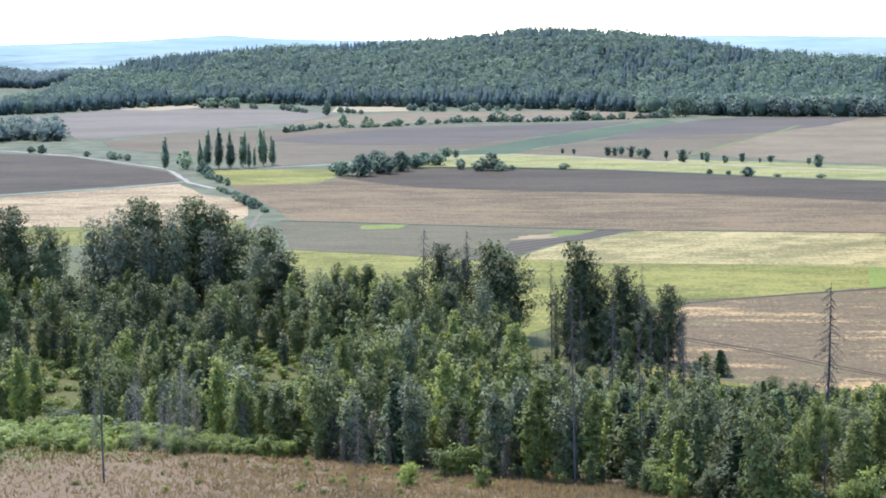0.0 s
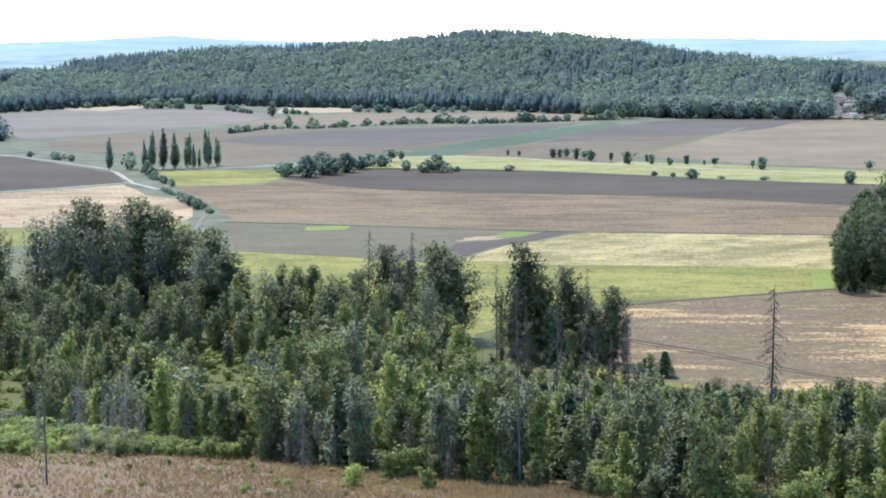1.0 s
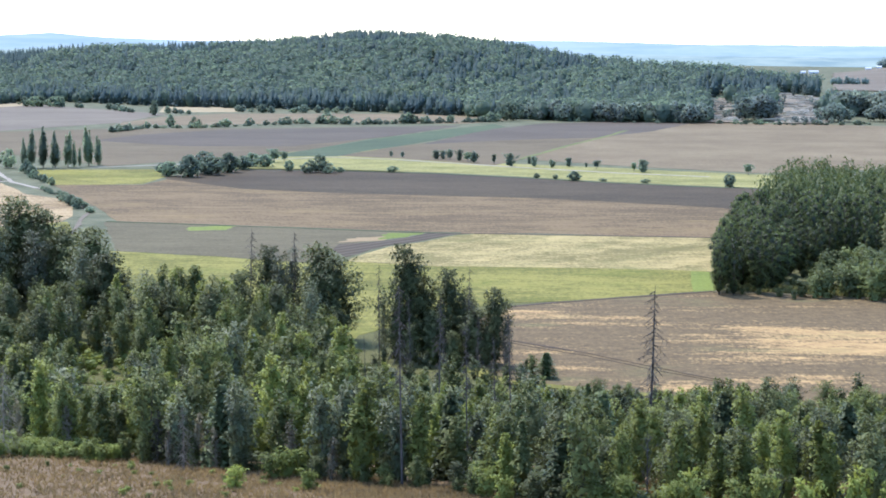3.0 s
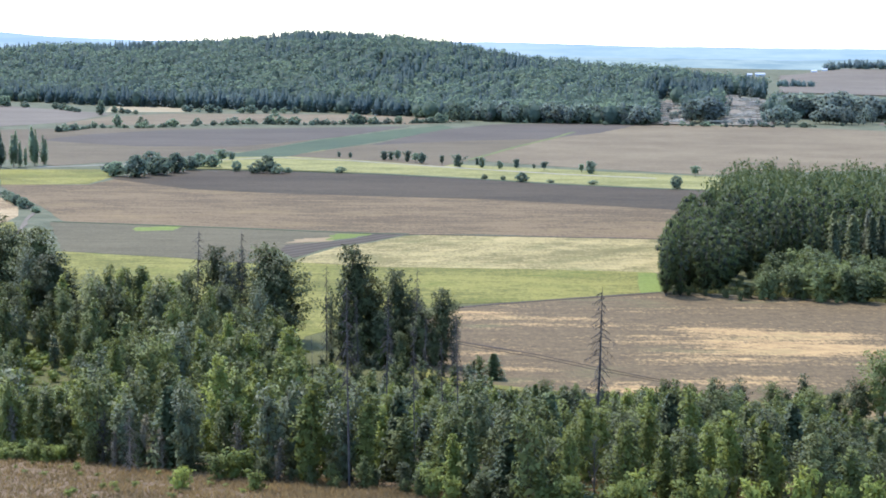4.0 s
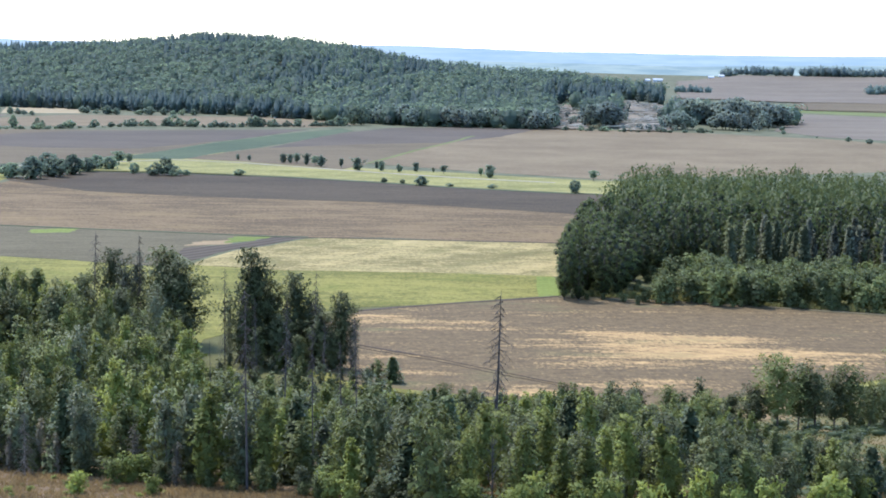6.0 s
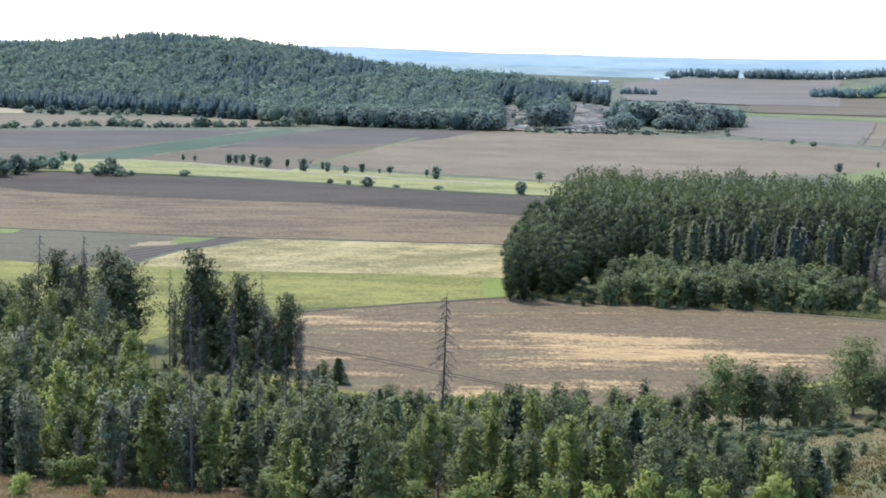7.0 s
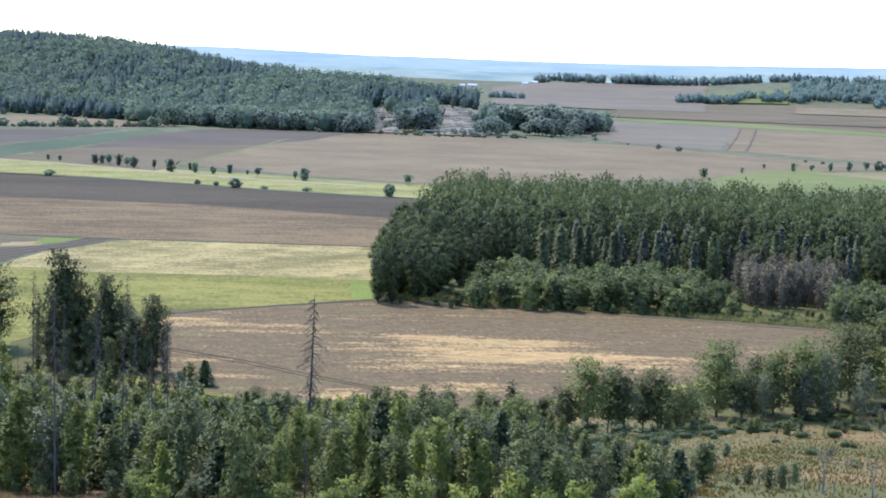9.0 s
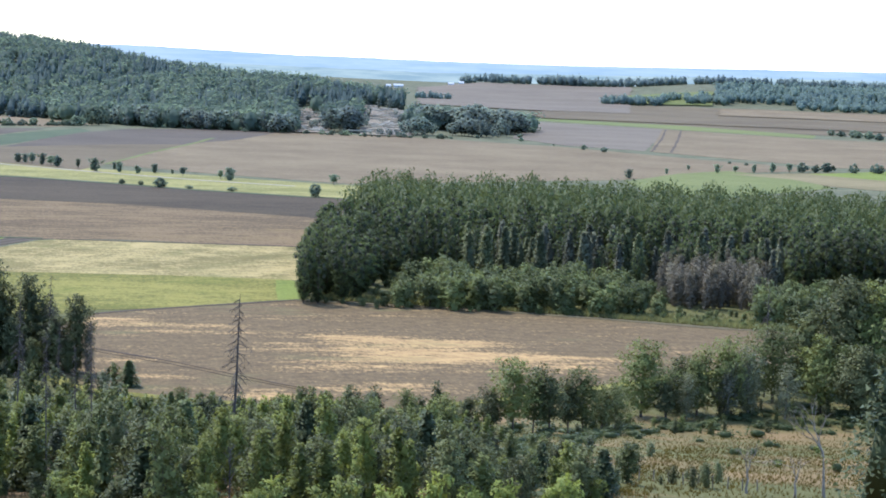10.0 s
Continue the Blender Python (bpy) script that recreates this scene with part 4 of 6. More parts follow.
def young_wood():
    r = 138.0
    while r < 545:
        step = 4.35 if r < 225 else 5.8 if r < 300 else 8.3
        az = -23.0
        while az < 18.5:
            a, rr = az + pick.uniform(-0.5, 0.5) * math.degrees(step / r), r + pick.uniform(-0.5, 0.5) * step
            az += math.degrees(step / r) * pick.uniform(0.75, 1.25)
            back = 540 if a < -13 else 470 if a < -7.5 else 415 if a < -5 else 385 if a < 0 else 372
            front = float(np.interp(a, FRONT_AZ, FRONT_R))
            if rr > back or rr < front:
                continue
            x, y = spot(a, rr)
            gap, patch = noise.noise((x * 0.045, y * 0.045, 3.0)), noise.noise((x * 0.02, y * 0.02, 9.0))
            cap = height_to(a, rr, float(np.interp(a, SKY_AZ, SKY_EL)) + pick.choice((0.3, 0.12, 0, -0.15, -0.3, -0.5, -0.7)) * (1.0 if a > -5 else 0.8))
            if a < -5 and front + 14 < rr < 330 and pick.random() < 0.22:
                continue
            # a sunny glade inside the wood
            glade = abs(a + 13.2) < 0.9 or abs(a + 19.6) < 0.7
            if glade and 290 < rr < 425:
                continue
            if glade and rr < 290:
                cap = min(cap, height_to(a, rr, -10.0))
            tall = (pick.triangular(3.2, 11, 7) if a < -5 and rr < 330 else pick.triangular(2.6, 8.6, 5.2) if rr < 330 else pick.uniform(8, 15) if a < -5 else pick.uniform(4, 10)) * (1 + 0.4 * gap)
            if rr < front + 14 and rr < 235:
                tall = pick.triangular(3.0, 9.0, 6.5) if a > -5 else pick.triangular(4.0, 11.0, 9.0)
            h = min(cap, tall)
            if h < 1.6 or (gap < (-0.27 if a < -5 else -0.36) and front + 12 < rr < 330):
                continue
            k = pick.random()
            mood = k + 0.55 * patch
            if rr < 330:
                kind = TWIGGY if k < 0.03 else SPRUCE if k < 0.085 else LARCH if k < 0.12 else WILLOW if mood < 0.12 else HAZEL if mood < 0.36 else BIRCH if mood < 0.66 else ASPEN if mood < 0.72 else ALDER if mood < 0.94 else SAPLING
            else:
                kind = SAPLING if mood < 0.32 else WILLOW if mood < 0.38 else HAZEL if mood < 0.6 else ALDER if mood < 0.85 else BIRCH
            if a > -3 and rr < front + 45 and k > 0.45:
                kind = SPRUCE if k < 0.54 else SAPLING if k < 0.72 else kind
            if -4.5 < a < 3.5 and 215 < rr < 345 and pick.random() < 0.45:
                kind = WILLOW
            if kind is TWIGGY and rr < front + 40:
                h = min(h, 5.5)
            kind.plant(x, y, h, (1.25 if kind is SPRUCE else 1.0) * pick.uniform(0.9, 1.3) * (0.9 if h > 6.5 else 1.05 if h > 4 else 1.3), pick)
        r += step * 0.95


young_wood()
undergrowth = []


def weed(x, y, h, wide, rng):
    """One low clump of the green undergrowth."""
    h *= rng.choice((0.9, 1.0, 1.05, 1.15))
    x, y = x + rng.uniform(-0.5, 0.5), y + rng.uniform(-0.5, 0.5)
    undergrowth.append((x, y, float(land(x, y)) - 0.15, h / 1.8, 0.55 * h * wide * rng.uniform(0.9, 1.2)))


# low sunny growth in the glades
for k in range(130):
    a, r = pick.choice((-13.2, -19.6)) + pick.uniform(-1.1, 1.1), pick.uniform(375, 460)
    weed(*spot(a, r), pick.uniform(0.8, 2.6), pick.uniform(1.2, 2.2), pick)
# taller growth before the green field
for k in range(62):
    a = pick.uniform(-13.2, -5.6)
    r = pick.uniform(0, 1) * 75 + float(np.interp(a, [-13.2, -9, -5.6], [455, 405, 372]))
    h = height_to(a, r, float(np.interp(a, SKY_AZ, SKY_EL)) + pick.uniform(-0.75, 0.1))
    (ALDER, HAZEL, SAPLING, BIRCH)[k % 4].plant(*spot(a, r), max(4, min(h, 17)), pick.uniform(0.7, 1.0), pick)
# low growth along the edge of the field
for k in range(80):
    a = pick.uniform(-5.5, 12)
    (HAZEL, WILLOW, ALDER)[k % 3].plant(*spot(a, pick.uniform(366, 390)), pick.uniform(1.6, 3.4), pick.uniform(1.2, 1.9), pick)
# dry brown saplings in the front row
for a in (-11.6, -11.25, -10.4, -10.1, -9.85, -7.6, -6.4, -14.2, -15.6, -16.4):
    r = float(np.interp(a, FRONT_AZ, FRONT_R)) + pick.uniform(-1, 6)
    BROWN.plant(*spot(a, r), pick.uniform(3.8, 6.0), pick.uniform(0.8, 1.1), pick, "leafless brown sapling with dense dry twigs")
# dark undergrowth below the front row
for k in range(45):
    a = pick.uniform(-14, 2)
    r = float(np.interp(a, FRONT_AZ, FRONT_R)) + pick.uniform(-1.5, 4)
    (HAZEL, ALDER, SAPLING)[k % 3].plant(*spot(a, r), pick.uniform(1.2, 3.2), pick.uniform(1.0, 1.7), pick)


def stand(kind, rows, rng=pick, broad=1.0):
    """Plants at (az, r, elevation of the top, width factor)."""
    for az, r, el, wide in rows:
        kind.plant(*spot(az, r), height_to(az, r, el), wide * broad, rng)


# old oaks behind the young wood
stand(OAK, [(-20.8, 545, -4.64, 0.9), (-19.8, 540, -5.2, 0.75), (-17.3, 550, -4.48, 0.75), (-16.7, 545, -4.63, 0.8), (-15.7, 550, -4.68, 0.7), (-15.35, 545, -4.44, 0.9), (-14.8, 540, -4.8, 0.85),
            (-14.1, 530, -5.3, 0.8), (-13.4, 515, -5.35, 0.95), (-13.0, 500, -6.1, 1.1), (-22.3, 540, -4.7, 1.0), (-12.7, 505, -6.6, 1.0)], broad=1.25)
stand(DUSKY, [(-18.5, 545, -4.95, 0.9), (-17.8, 540, -4.8, 0.85), (-16.1, 535, -4.75, 0.7), (-18.1, 550, -5.2, 1.0), (-15.0, 528, -5.4, 0.9), (-13.7, 505, -5.9, 0.9), (-16.9, 530, -5.3, 0.9)], broad=1.2)
stand(OAK, [(-8.2, 480, -6.0, 0.75), (-6.75, 470, -5.9, 0.95), (-6.3, 465, -6.35, 0.9), (-9.2, 470, -6.7, 0.8), (-6.15, 455, -7.9, 0.9), (-8.0, 445, -7.1, 0.9)], broad=1.25)
stand(DUSKY, [(-7.5, 478, -6.0, 0.8), (-7.0, 440, -7.0, 0.9), (-7.9, 470, -6.3, 0.8), (-11.9, 470, -6.6, 0.8)])
stand(OAK, [(-4.15, 440, -5.95, 0.85), (-3.65, 444, -6.9, 0.75), (-2.9, 440, -6.68, 0.85), (-2.45, 436, -7.5, 0.8), (-1.5, 430, -7.25, 0.75), (-1.75, 428, -8.4, 1.0), (-4.0, 430, -8.3, 1.1), (-2.75, 426, -8.5, 1.1), (-3.35, 432, -7.9, 1.2), (-2.15, 430, -7.9, 1.1), (-4.4, 434, -7.6, 0.8)])
stand(DUSKY, [(-4.85, 442, -7.3, 0.45), (-1.15, 428, -8.0, 0.7), (-2.1, 432, -7.6, 0.8)])
stand(SNAG, [(-4.0, 415, -7.4, 0.8), (-2.0, 412, -8.0, 0.8), (-1.2, 414, -8.5, 0.8), (-3.0, 410, -8.3, 0.8)])
stand(SNAG, [(3.15, 222, -7.13, 1.3), (-8.8, 478, -5.45, 1.0), (-7.4, 474, -5.5, 0.8), (-2.3, 430, -6.62, 0.9),
             (-4.95, 436, -6.5, 0.8), (18.95, 430, -6.2, 1.0)])
stand(PALESNAG, [(-16.05, 205, -9.25, 1.0), (-17.4, 212, -9.55, 1.0), (-16.6, 207, -9.9, 0.9), (-10.8, 177, -10.6, 0.9), (-18.6, 222, -9.9, 0.8)])
stand(TALLSNAG, [(-4.27, 158, -7.0, 1.0), (-3.2, 195, -7.4, 1.0), (-2.3, 176, -8.2, 0.9), (-1.42, 182, -8.6, 0.9), (-0.95, 181, -7.9, 0.9)])
stand(POLE, [(-18.4, 172, -8.05, 1.0), (-5.3, 200, -8.67, 0.8)])
for k in range(34):
    a = pick.uniform(-5.2, -0.3)
    (HAZEL, SAPLING, WILLOW)[k % 3].plant(*spot(a, pick.uniform(385, 430)), pick.uniform(2, 5.5), pick.uniform(1.1, 1.6), pick)
SPRUCE.plant(*spot(0.05, 412), 5.8, 2.0, pick)
# trees along the foot of the slope
stand(ASH, [(15.35, 396, -8.05, 1.1), (17.0, 402, -8.24, 1.0), (17.8, 405, -7.87, 1.0), (19.2, 425, -7.4, 1.1), (20.6, 415, -7.6, 1.1), (22.1, 436, -5.97, 0.95)], broad=1.15)
stand(OAK, [(16.5, 404, -8.5, 1.1), (20.1, 440, -6.9, 1.05), (21.2, 440, -5.85, 0.9), (21.8, 410, -7.8, 1.1), (18.4, 415, -8.3, 1.0), (23.2, 440, -5.6, 1.0)], broad=1.3)
stand(GROVE, [(11.55, 334, -8.77, 1.0), (12.15, 338, -9.1, 0.95), (12.65, 340, -8.95, 1.0), (13.2, 346, -9.25, 0.95), (13.65, 350, -8.95, 1.0), (14.2, 354, -9.3, 1.0), (14.6, 360, -9.4, 1.0), (10.9, 334, -9.6, 1.2), (10.2, 338, -9.9, 1.2), (9.5, 345, -9.9, 1.1),
              (8.3, 350, -9.8, 1.0), (7.4, 352, -9.75, 1.0), (1.6, 330, -9.9, 1.0), (16.1, 392, -9.0, 1.1)], broad=1.25)
stand(DUSKY, [(17.9, 400, -8.6, 1.0), (18.5, 405, -8.0, 0.9), (16.7, 396, -8.9, 1.0), (19.6, 405, -8.5, 1.0)], broad=1.3)
stand(BIRCH, [(10.75, 205, -10.45, 1.0), (12.0, 185, -11.6, 1.2)])


# the forest on the plain
def forest_rim(r):
    """Bearing of the forest's western edge at a distance."""
    return 5.12 + (r - 556) * 0.006


def forest():
    r = 556.0
    while r < 705:
        az = 4.9
        while az < 24:
            a, rr = az + pick.uniform(-0.4, 0.4) * math.degrees(8 / r), r + pick.uniform(-3, 3)
            az += math.degrees((5.2 if a > 9.5 and r < 660 else 7.0 if r < 660 else 9.0) / r)
            edge = 556 if a < 6.7 + 0.3 * pick.random() else 628
            if a < forest_rim(rr) + 0.35 or rr < edge:
                continue
            conifer_belt = 9.5 < a < 19.5 and rr < 668
            h = 22 + pick.uniform(-4.5, 2.2) if not conifer_belt else 16 + pick.uniform(-3, 2.5)
            dry = noise.noise((a * 0.9, rr * 0.02, 6.0)) + 0.05 * (a - 13) + pick.uniform(-0.25, 0.25) > 0.1
            (FOREST if not conifer_belt or pick.random() > 0.72 else DRYFIR if dry else FIR).plant(*spot(a, rr), h, pick.uniform(0.8, 1.1), pick)
        r += 8.5


forest()
for k in range(26):
    r = 557 + 5.6 * k
    a = forest_rim(r) + pick.uniform(-0.04, 0.12)
    FOREST.plant(*spot(a, r), pick.uniform(18, 23), pick.uniform(0.8, 1.05), pick)
for a, r in [(6.7, 570), (6.9, 582), (7.0, 596), (7.2, 608), (7.5, 616), (7.9, 620)]:
    FOREST.plant(*spot(a, r), pick.uniform(15, 20), 1.2, pick)
az = 5.6
while az < 24:
    for r in (556, 564, 572, 581, 590, 601, 612):
        a = az + pick.uniform(-0.35, 0.35)
        if 15.9 < a < 18.7:
            for d in (-0.2, 0, 0.2):
                if r > 565:
                    BROWN.plant(*spot(a + d, r + 14), pick.uniform(8.5, 12.5), 1.1, pick)
            continue
        el = float(np.interp(a, [5, 6, 7.1, 8.2, 9.5, 11.2, 12.9, 14.6, 15.8, 18.7, 24], [-6.9, -6.7, -6.75, -6.0, -5.75, -5.95, -5.8, -5.95, -6.3, -6.0, -5.9]))
        h = min(height_to(a, r, el - 0.02 * max(0, 600 - r) * 0.5 - abs(pick.gauss(0, 0.12))), 11)
        if h > 1.2:
            THICKET.plant(*spot(a, r + pick.uniform(-3, 3)), h, 1.35 if h > 5 else 1.7, pick)
    az += 0.5


for k in range(110):
    a = pick.uniform(7.5, 19.5)
    near = float(np.interp(a, [5, 8, 11.2, 17.8, 21], [566, 560, 555, 543, 541]))
    THICKET.plant(*spot(a, near + pick.uniform(1, 14)), pick.uniform(0.7, 2.0), pick.uniform(1.2, 2.2), pick, "low green shrub at the field margin")
for k in range(26):
    a = pick.uniform(5.3, 16)
    THICKET.plant(*spot(a, pick.uniform(550, 562) + (14 if a < 7.6 and k % 2 else 0)), pick.uniform(1.4, 3.2), pick.uniform(1.3, 2.0), pick, "low green shrub at the field margin")
for k in range(90):
    BROWN.plant(*spot(pick.uniform(15.8, 18.9), pick.uniform(580, 652)), pick.uniform(7, 13), pick.uniform(1.0, 1.4), pick)
for k in range(14):
    THICKET.plant(*spot(pick.uniform(15.8, 18.4), pick.uniform(560, 572)), pick.uniform(1.5, 2.6), 1.6, pick)


# woods too many to count
def clump_shape(seed, n, size, h, r, pointed, lift=0.0, core=0.5):
    rng = np.random.default_rng(seed)
    if pointed:
        z = rng.uniform(0.05, 1, n) ** 0.8
        a, k = rng.uniform(0, 6.28, n), r * (1 - z) ** 0.8 * rng.uniform(0.6, 1.1, n) + 0.02 * h
        at = np.stack([np.cos(a) * k, np.sin(a) * k, z * h], 1)
        out = np.stack([np.cos(a), np.sin(a), np.full(n, 0.8)], 1)
        core = tube([(0, 0, 0), (0, 0, 0.1 * h), (0, 0, h)], [r * 0.5, r * 0.75, 0.01], 6)
        size = size * (0.4 + 0.75 * (1 - z))[:, None]
    else:
        lobes = [(rng.normal(0, 0.32) * r, rng.normal(0, 0.32) * r, h * (0.22, 0.42, 0.6, 0.7, 0.76)[k], r * rng.uniform(0.6, 0.85) * (1.1 if k < 2 else 0.95), h * 0.23) for k in range(5)]
        at, out = lobed(rng, lobes, n, 0.8, -0.6)
        core = tube([(0, 0, 0), (0, 0, 0.3 * h), (0, 0, 0.56 * h), (0, 0, 0.74 * h), (0, 0, 0.82 * h)], [r * core * q for q in (0.4, 0.9, 1.0, 0.75, 0.2)], 5)
    shade = np.concatenate([soft(out, rng, 0.25), round_of(core[0])]) + np.array([0, 0, lift])
    return *joined([sprays(rng, at, out, size, 1.4, 0.6), core]), shade / np.linalg.norm(shade, axis=1)[:, None]


def woods(name, label, places, shapes, material, rng):
    """places: rows of x, y, z, height factor, width factor. One mesh of many trees."""
    pieces, normals = [], []
    for x, y, z, k, w in places:
        v, f, n = shapes[rng.integers(len(shapes))]
        a = rng.uniform(0, 6.28)
        c, s = math.cos(a) * w, math.sin(a) * w
        pieces.append((np.stack([v[:, 0] * c - v[:, 1] * s + x, v[:, 0] * s + v[:, 1] * c + y, v[:, 2] * k + z], 1), f))
        normals.append(np.stack([(n[:, 0] * c - n[:, 1] * s) / w, (n[:, 0] * s + n[:, 1] * c) / w, n[:, 2]], 1))
    me = mesh_of(name, *joined(pieces), material, np.concatenate(normals))
    return tagged(new(name, me), label, "woodland", kind="stuff")


def scatter(rng, az0, az1, r0, r1, step, keep):
    out = []
    r = r0
    while r < r1:
        n = int(r * radians(az1 - az0) / step)
        a = az0 + (az1 - az0) * (np.arange(n) + rng.uniform(-0.5, 0.5, n)) / max(n, 1)
        rr = r + rng.uniform(-0.5, 0.5, n) * step
        for p, q in zip(a, rr):
            if keep(p, q):
                out.append((p, q))
        r += step
    return out


wood_rng = np.random.default_rng(11)
FARWOOD = [clump_shape(310 + k, 26, 2.2, 19, 6.4, k > 3, 0.4, 0.7) for k in range(6)]
ROUND = [clump_shape(300 + k, 70, 1.5, 18, 6.6, False, 0.6, 0.75) for k in range(6)]
SPIKE = [clump_shape(320 + k, 36, 1.6, 22, 4.2, True, 0.3) for k in range(5)]


def hill_foot(a):
    return float(np.interp(a, HILL_AZ, HILL_FOOT))


def tall_of(a, r, seed):
    x, y = spot(a, r)
    return x, y, noise.noise((x * 0.0042, y * 0.0042, seed))


hill = scatter(wood_rng, -22, 11.9, 1740, 2950, 11.3, lambda a, r: hill_foot(a) < r < hill_foot(a) + float(np.interp(a, [-22, -21, -19.5, -17, 0, 5], [40, 90, 420, 660, 640, 520])))
cut = lambda a, r: (4.7 < a < 5.6 and r < 2010 + 40 * math.sin(a * 9)) or (6.7 < a < 8.05 and r < 2085 + 25 * math.sin(a * 11))
round_places, spike_places = [], []
for a, r in hill:
    if cut(a, r):
        continue
    if (a > 7.9 and not hill_foot(a) + 130 < r < hill_foot(a) + 230) or (5.4 < a < 6.8 and r < 1880):
        continue
    x, y, mood = tall_of(a, r, 4.0)
    up = r - hill_foot(a)
    if up < (95 if a < -3 else 60):
        # a close dark belt of conifers stands along the western foot
        share = 0.93 if a < -2.5 else 0.6 if a < -0.5 else 0.0
    else:
        share = (0.1 if a < -3 and up < 330 else 0.3) + 1.1 * mood + 0.12 * (a > -1) + min(1, max(0, (-9.5 - a) / 4)) * (0.5 if up > 300 else 0.22) + 0.4 * (abs(up - 560 + 100 * (a > 0)) < 70)
    conif = a < 8.3 and wood_rng.random() < share
    row = (x, y, float(land(x, y)) - 0.5, wood_rng.uniform(0.75, 1.2) * (0.82 if conif else 1), wood_rng.uniform(1.0, 1.4) * (1.12 if conif else 1.28))
    (spike_places if conif else round_places).append(row)
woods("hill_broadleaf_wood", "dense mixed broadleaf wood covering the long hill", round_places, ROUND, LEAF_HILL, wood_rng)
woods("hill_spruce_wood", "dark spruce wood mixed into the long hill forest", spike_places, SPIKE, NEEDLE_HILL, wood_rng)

# bramble and fern under the trees of the slope
low_places = []
for k in range(900):
    a = wood_rng.uniform(-20, 24)
    if a > 13.6 and k % 2:
        continue
    if a < 13.6:
        r = wood_rng.uniform(float(np.interp(a, FRONT_AZ, FRONT_R)) + 3, 385)
    else:
        r = float(np.interp(a, [13.6, 15.5, 18, 20, 24], [338, 382, 396, 416, 424])) - abs(wood_rng.normal(0, 20)) + 8
    x, y = spot(a, r)
    low_places.append((x, y, float(land(x, y)) - 0.15, wood_rng.uniform(0.4, 1.0), wood_rng.uniform(0.9, 2.2)))
for k in range(30):
    # bramble mounds in the damp meadow
    a, r = wood_rng.uniform(13.8, 23.5), wood_rng.uniform(235, 345)
    if noise.noise((a * 0.9, r * 0.05, 8.0)) > 0.1:
        low_places.append((*spot(a, r), float(land(*spot(a, r))) - 0.15, wood_rng.uniform(0.5, 1.0), wood_rng.uniform(0.7, 1.4)))
woods("bramble", "dark green bramble and fern under the trees", low_places, [clump_shape(350 + k, 60, 0.26, 1.8, 1.5, False) for k in range(5)], LEAF_BRAMBLE, wood_rng)

# the rest of the forest on the plain
inner = scatter(wood_rng, 6.5, 24, 706, 850, 8.5, lambda a, r: a > forest_rim(r) + 0.3)
woods("forest_canopy", "dense green canopy of the forest on the plain", [(*spot(a, r), 0, wood_rng.uniform(1.1, 1.4), wood_rng.uniform(0.8, 1.0)) for a, r in inner],
      [clump_shape(340 + k, 220, 0.76, 18, 6.0, False, 0.0, 0.3) for k in range(5)], LEAF_FOREST, wood_rng)

# poplars, fruit trees and bushes between the fields
for x, y, h in [(-318, 1086, 18.7), (-299, 1094, 16.5), (-294, 1089, 20.6), (-287, 1089, 22.2), (-281, 1093, 20.3), (-275, 1098, 19.4), (-271, 1098, 14.8), (-269, 1102, 11.2), (-266, 1112, 21.6), (-262, 1117, 16.7)]:
    POPLAR.plant(x, y, h * 1.05, 1.25 if h > 15 else 0.85, pick)
for x, y, h in [(-98, 1222, 3.8), (-91, 1215, 3.6), (-69, 1196, 4.9), (-64, 1196, 5.6), (-59, 1189, 5.9), (-54, 1178, 6.5), (-49, 1172, 6.1), (-42, 1160, 6.8), (-30, 1149, 6.4), (-23, 1132, 7.0), (-11, 1153, 4.4), (-6, 1131, 6.2), (4, 1120, 4.9),
                (15, 1130, 4.9), (22, 1124, 3.3), (30, 1109, 4.8), (49, 1093, 4.4), (55, 1083, 6.5), (-165, 1153, 7.2), (-157, 1169, 6.2)]:
    FRUIT.plant(x + pick.uniform(-2, 2), y, h * pick.uniform(0.85, 1.15), pick.uniform(1.1, 1.7), pick)
for x, y, h in [(111, 1067, 5.6), (316, 1208, 5.8), (359, 1272, 3.8), (389, 1322, 4.0), (405, 1305, 5.9), (420, 1311, 5.0), (436, 1318, 6.4), (452, 1325, 7.7), (467, 1332, 6.9)]:
    FRUIT.plant(x, y, h, pick.uniform(1.2, 1.6), pick)
for x, y, h, w in [(-144, 1076, 7.0, 0.8), (-126, 1065, 11.6, 0.75), (-191, 1024, 13, 1.0), (-203, 1030, 9, 1.2), (-181, 1040, 12, 0.9), (-187, 1050, 14.5, 0.8), (-176, 1062, 12, 1.0), (-171, 1085, 9, 1.0), (-171, 1117, 8.6, 1.1), (-163, 1112, 8, 1.2),
                   (-86, 1072, 4.1, 1.3), (15, 1014, 5.6, 1.2), (-5, 1032, 3.0, 1.1), (5, 1027, 2.7, 1.1), (-115, 1069, 3.5, 1.3), (51, 1000, 2.6, 1.5), (92, 974, 7.7, 0.8), (30, 1010, 2, 1.6), (-215, 1070, 5, 1.5), (-132, 1060, 7, 1), (-120, 1062, 6, 1.2)]:
    SHRUB.plant(x, y, h, w * 1.3, pick)

# ---- hedges and bushes along the fields ----
def hedge(line, gap, low, high, wide=1.2, skip=0.1):
    for (x0, y0), (x1, y1) in zip(line, line[1:]):
        n = max(1, int(math.hypot(x1 - x0, y1 - y0) / gap))
        for k in range(n):
            if pick.random() < skip:
                continue
            q = (k + pick.random()) / n
            SHRUB.plant(x0 + (x1 - x0) * q, y0 + (y1 - y0) * q + pick.uniform(-3, 3), pick.uniform(low, high), wide * pick.uniform(0.8, 1.3), pick)


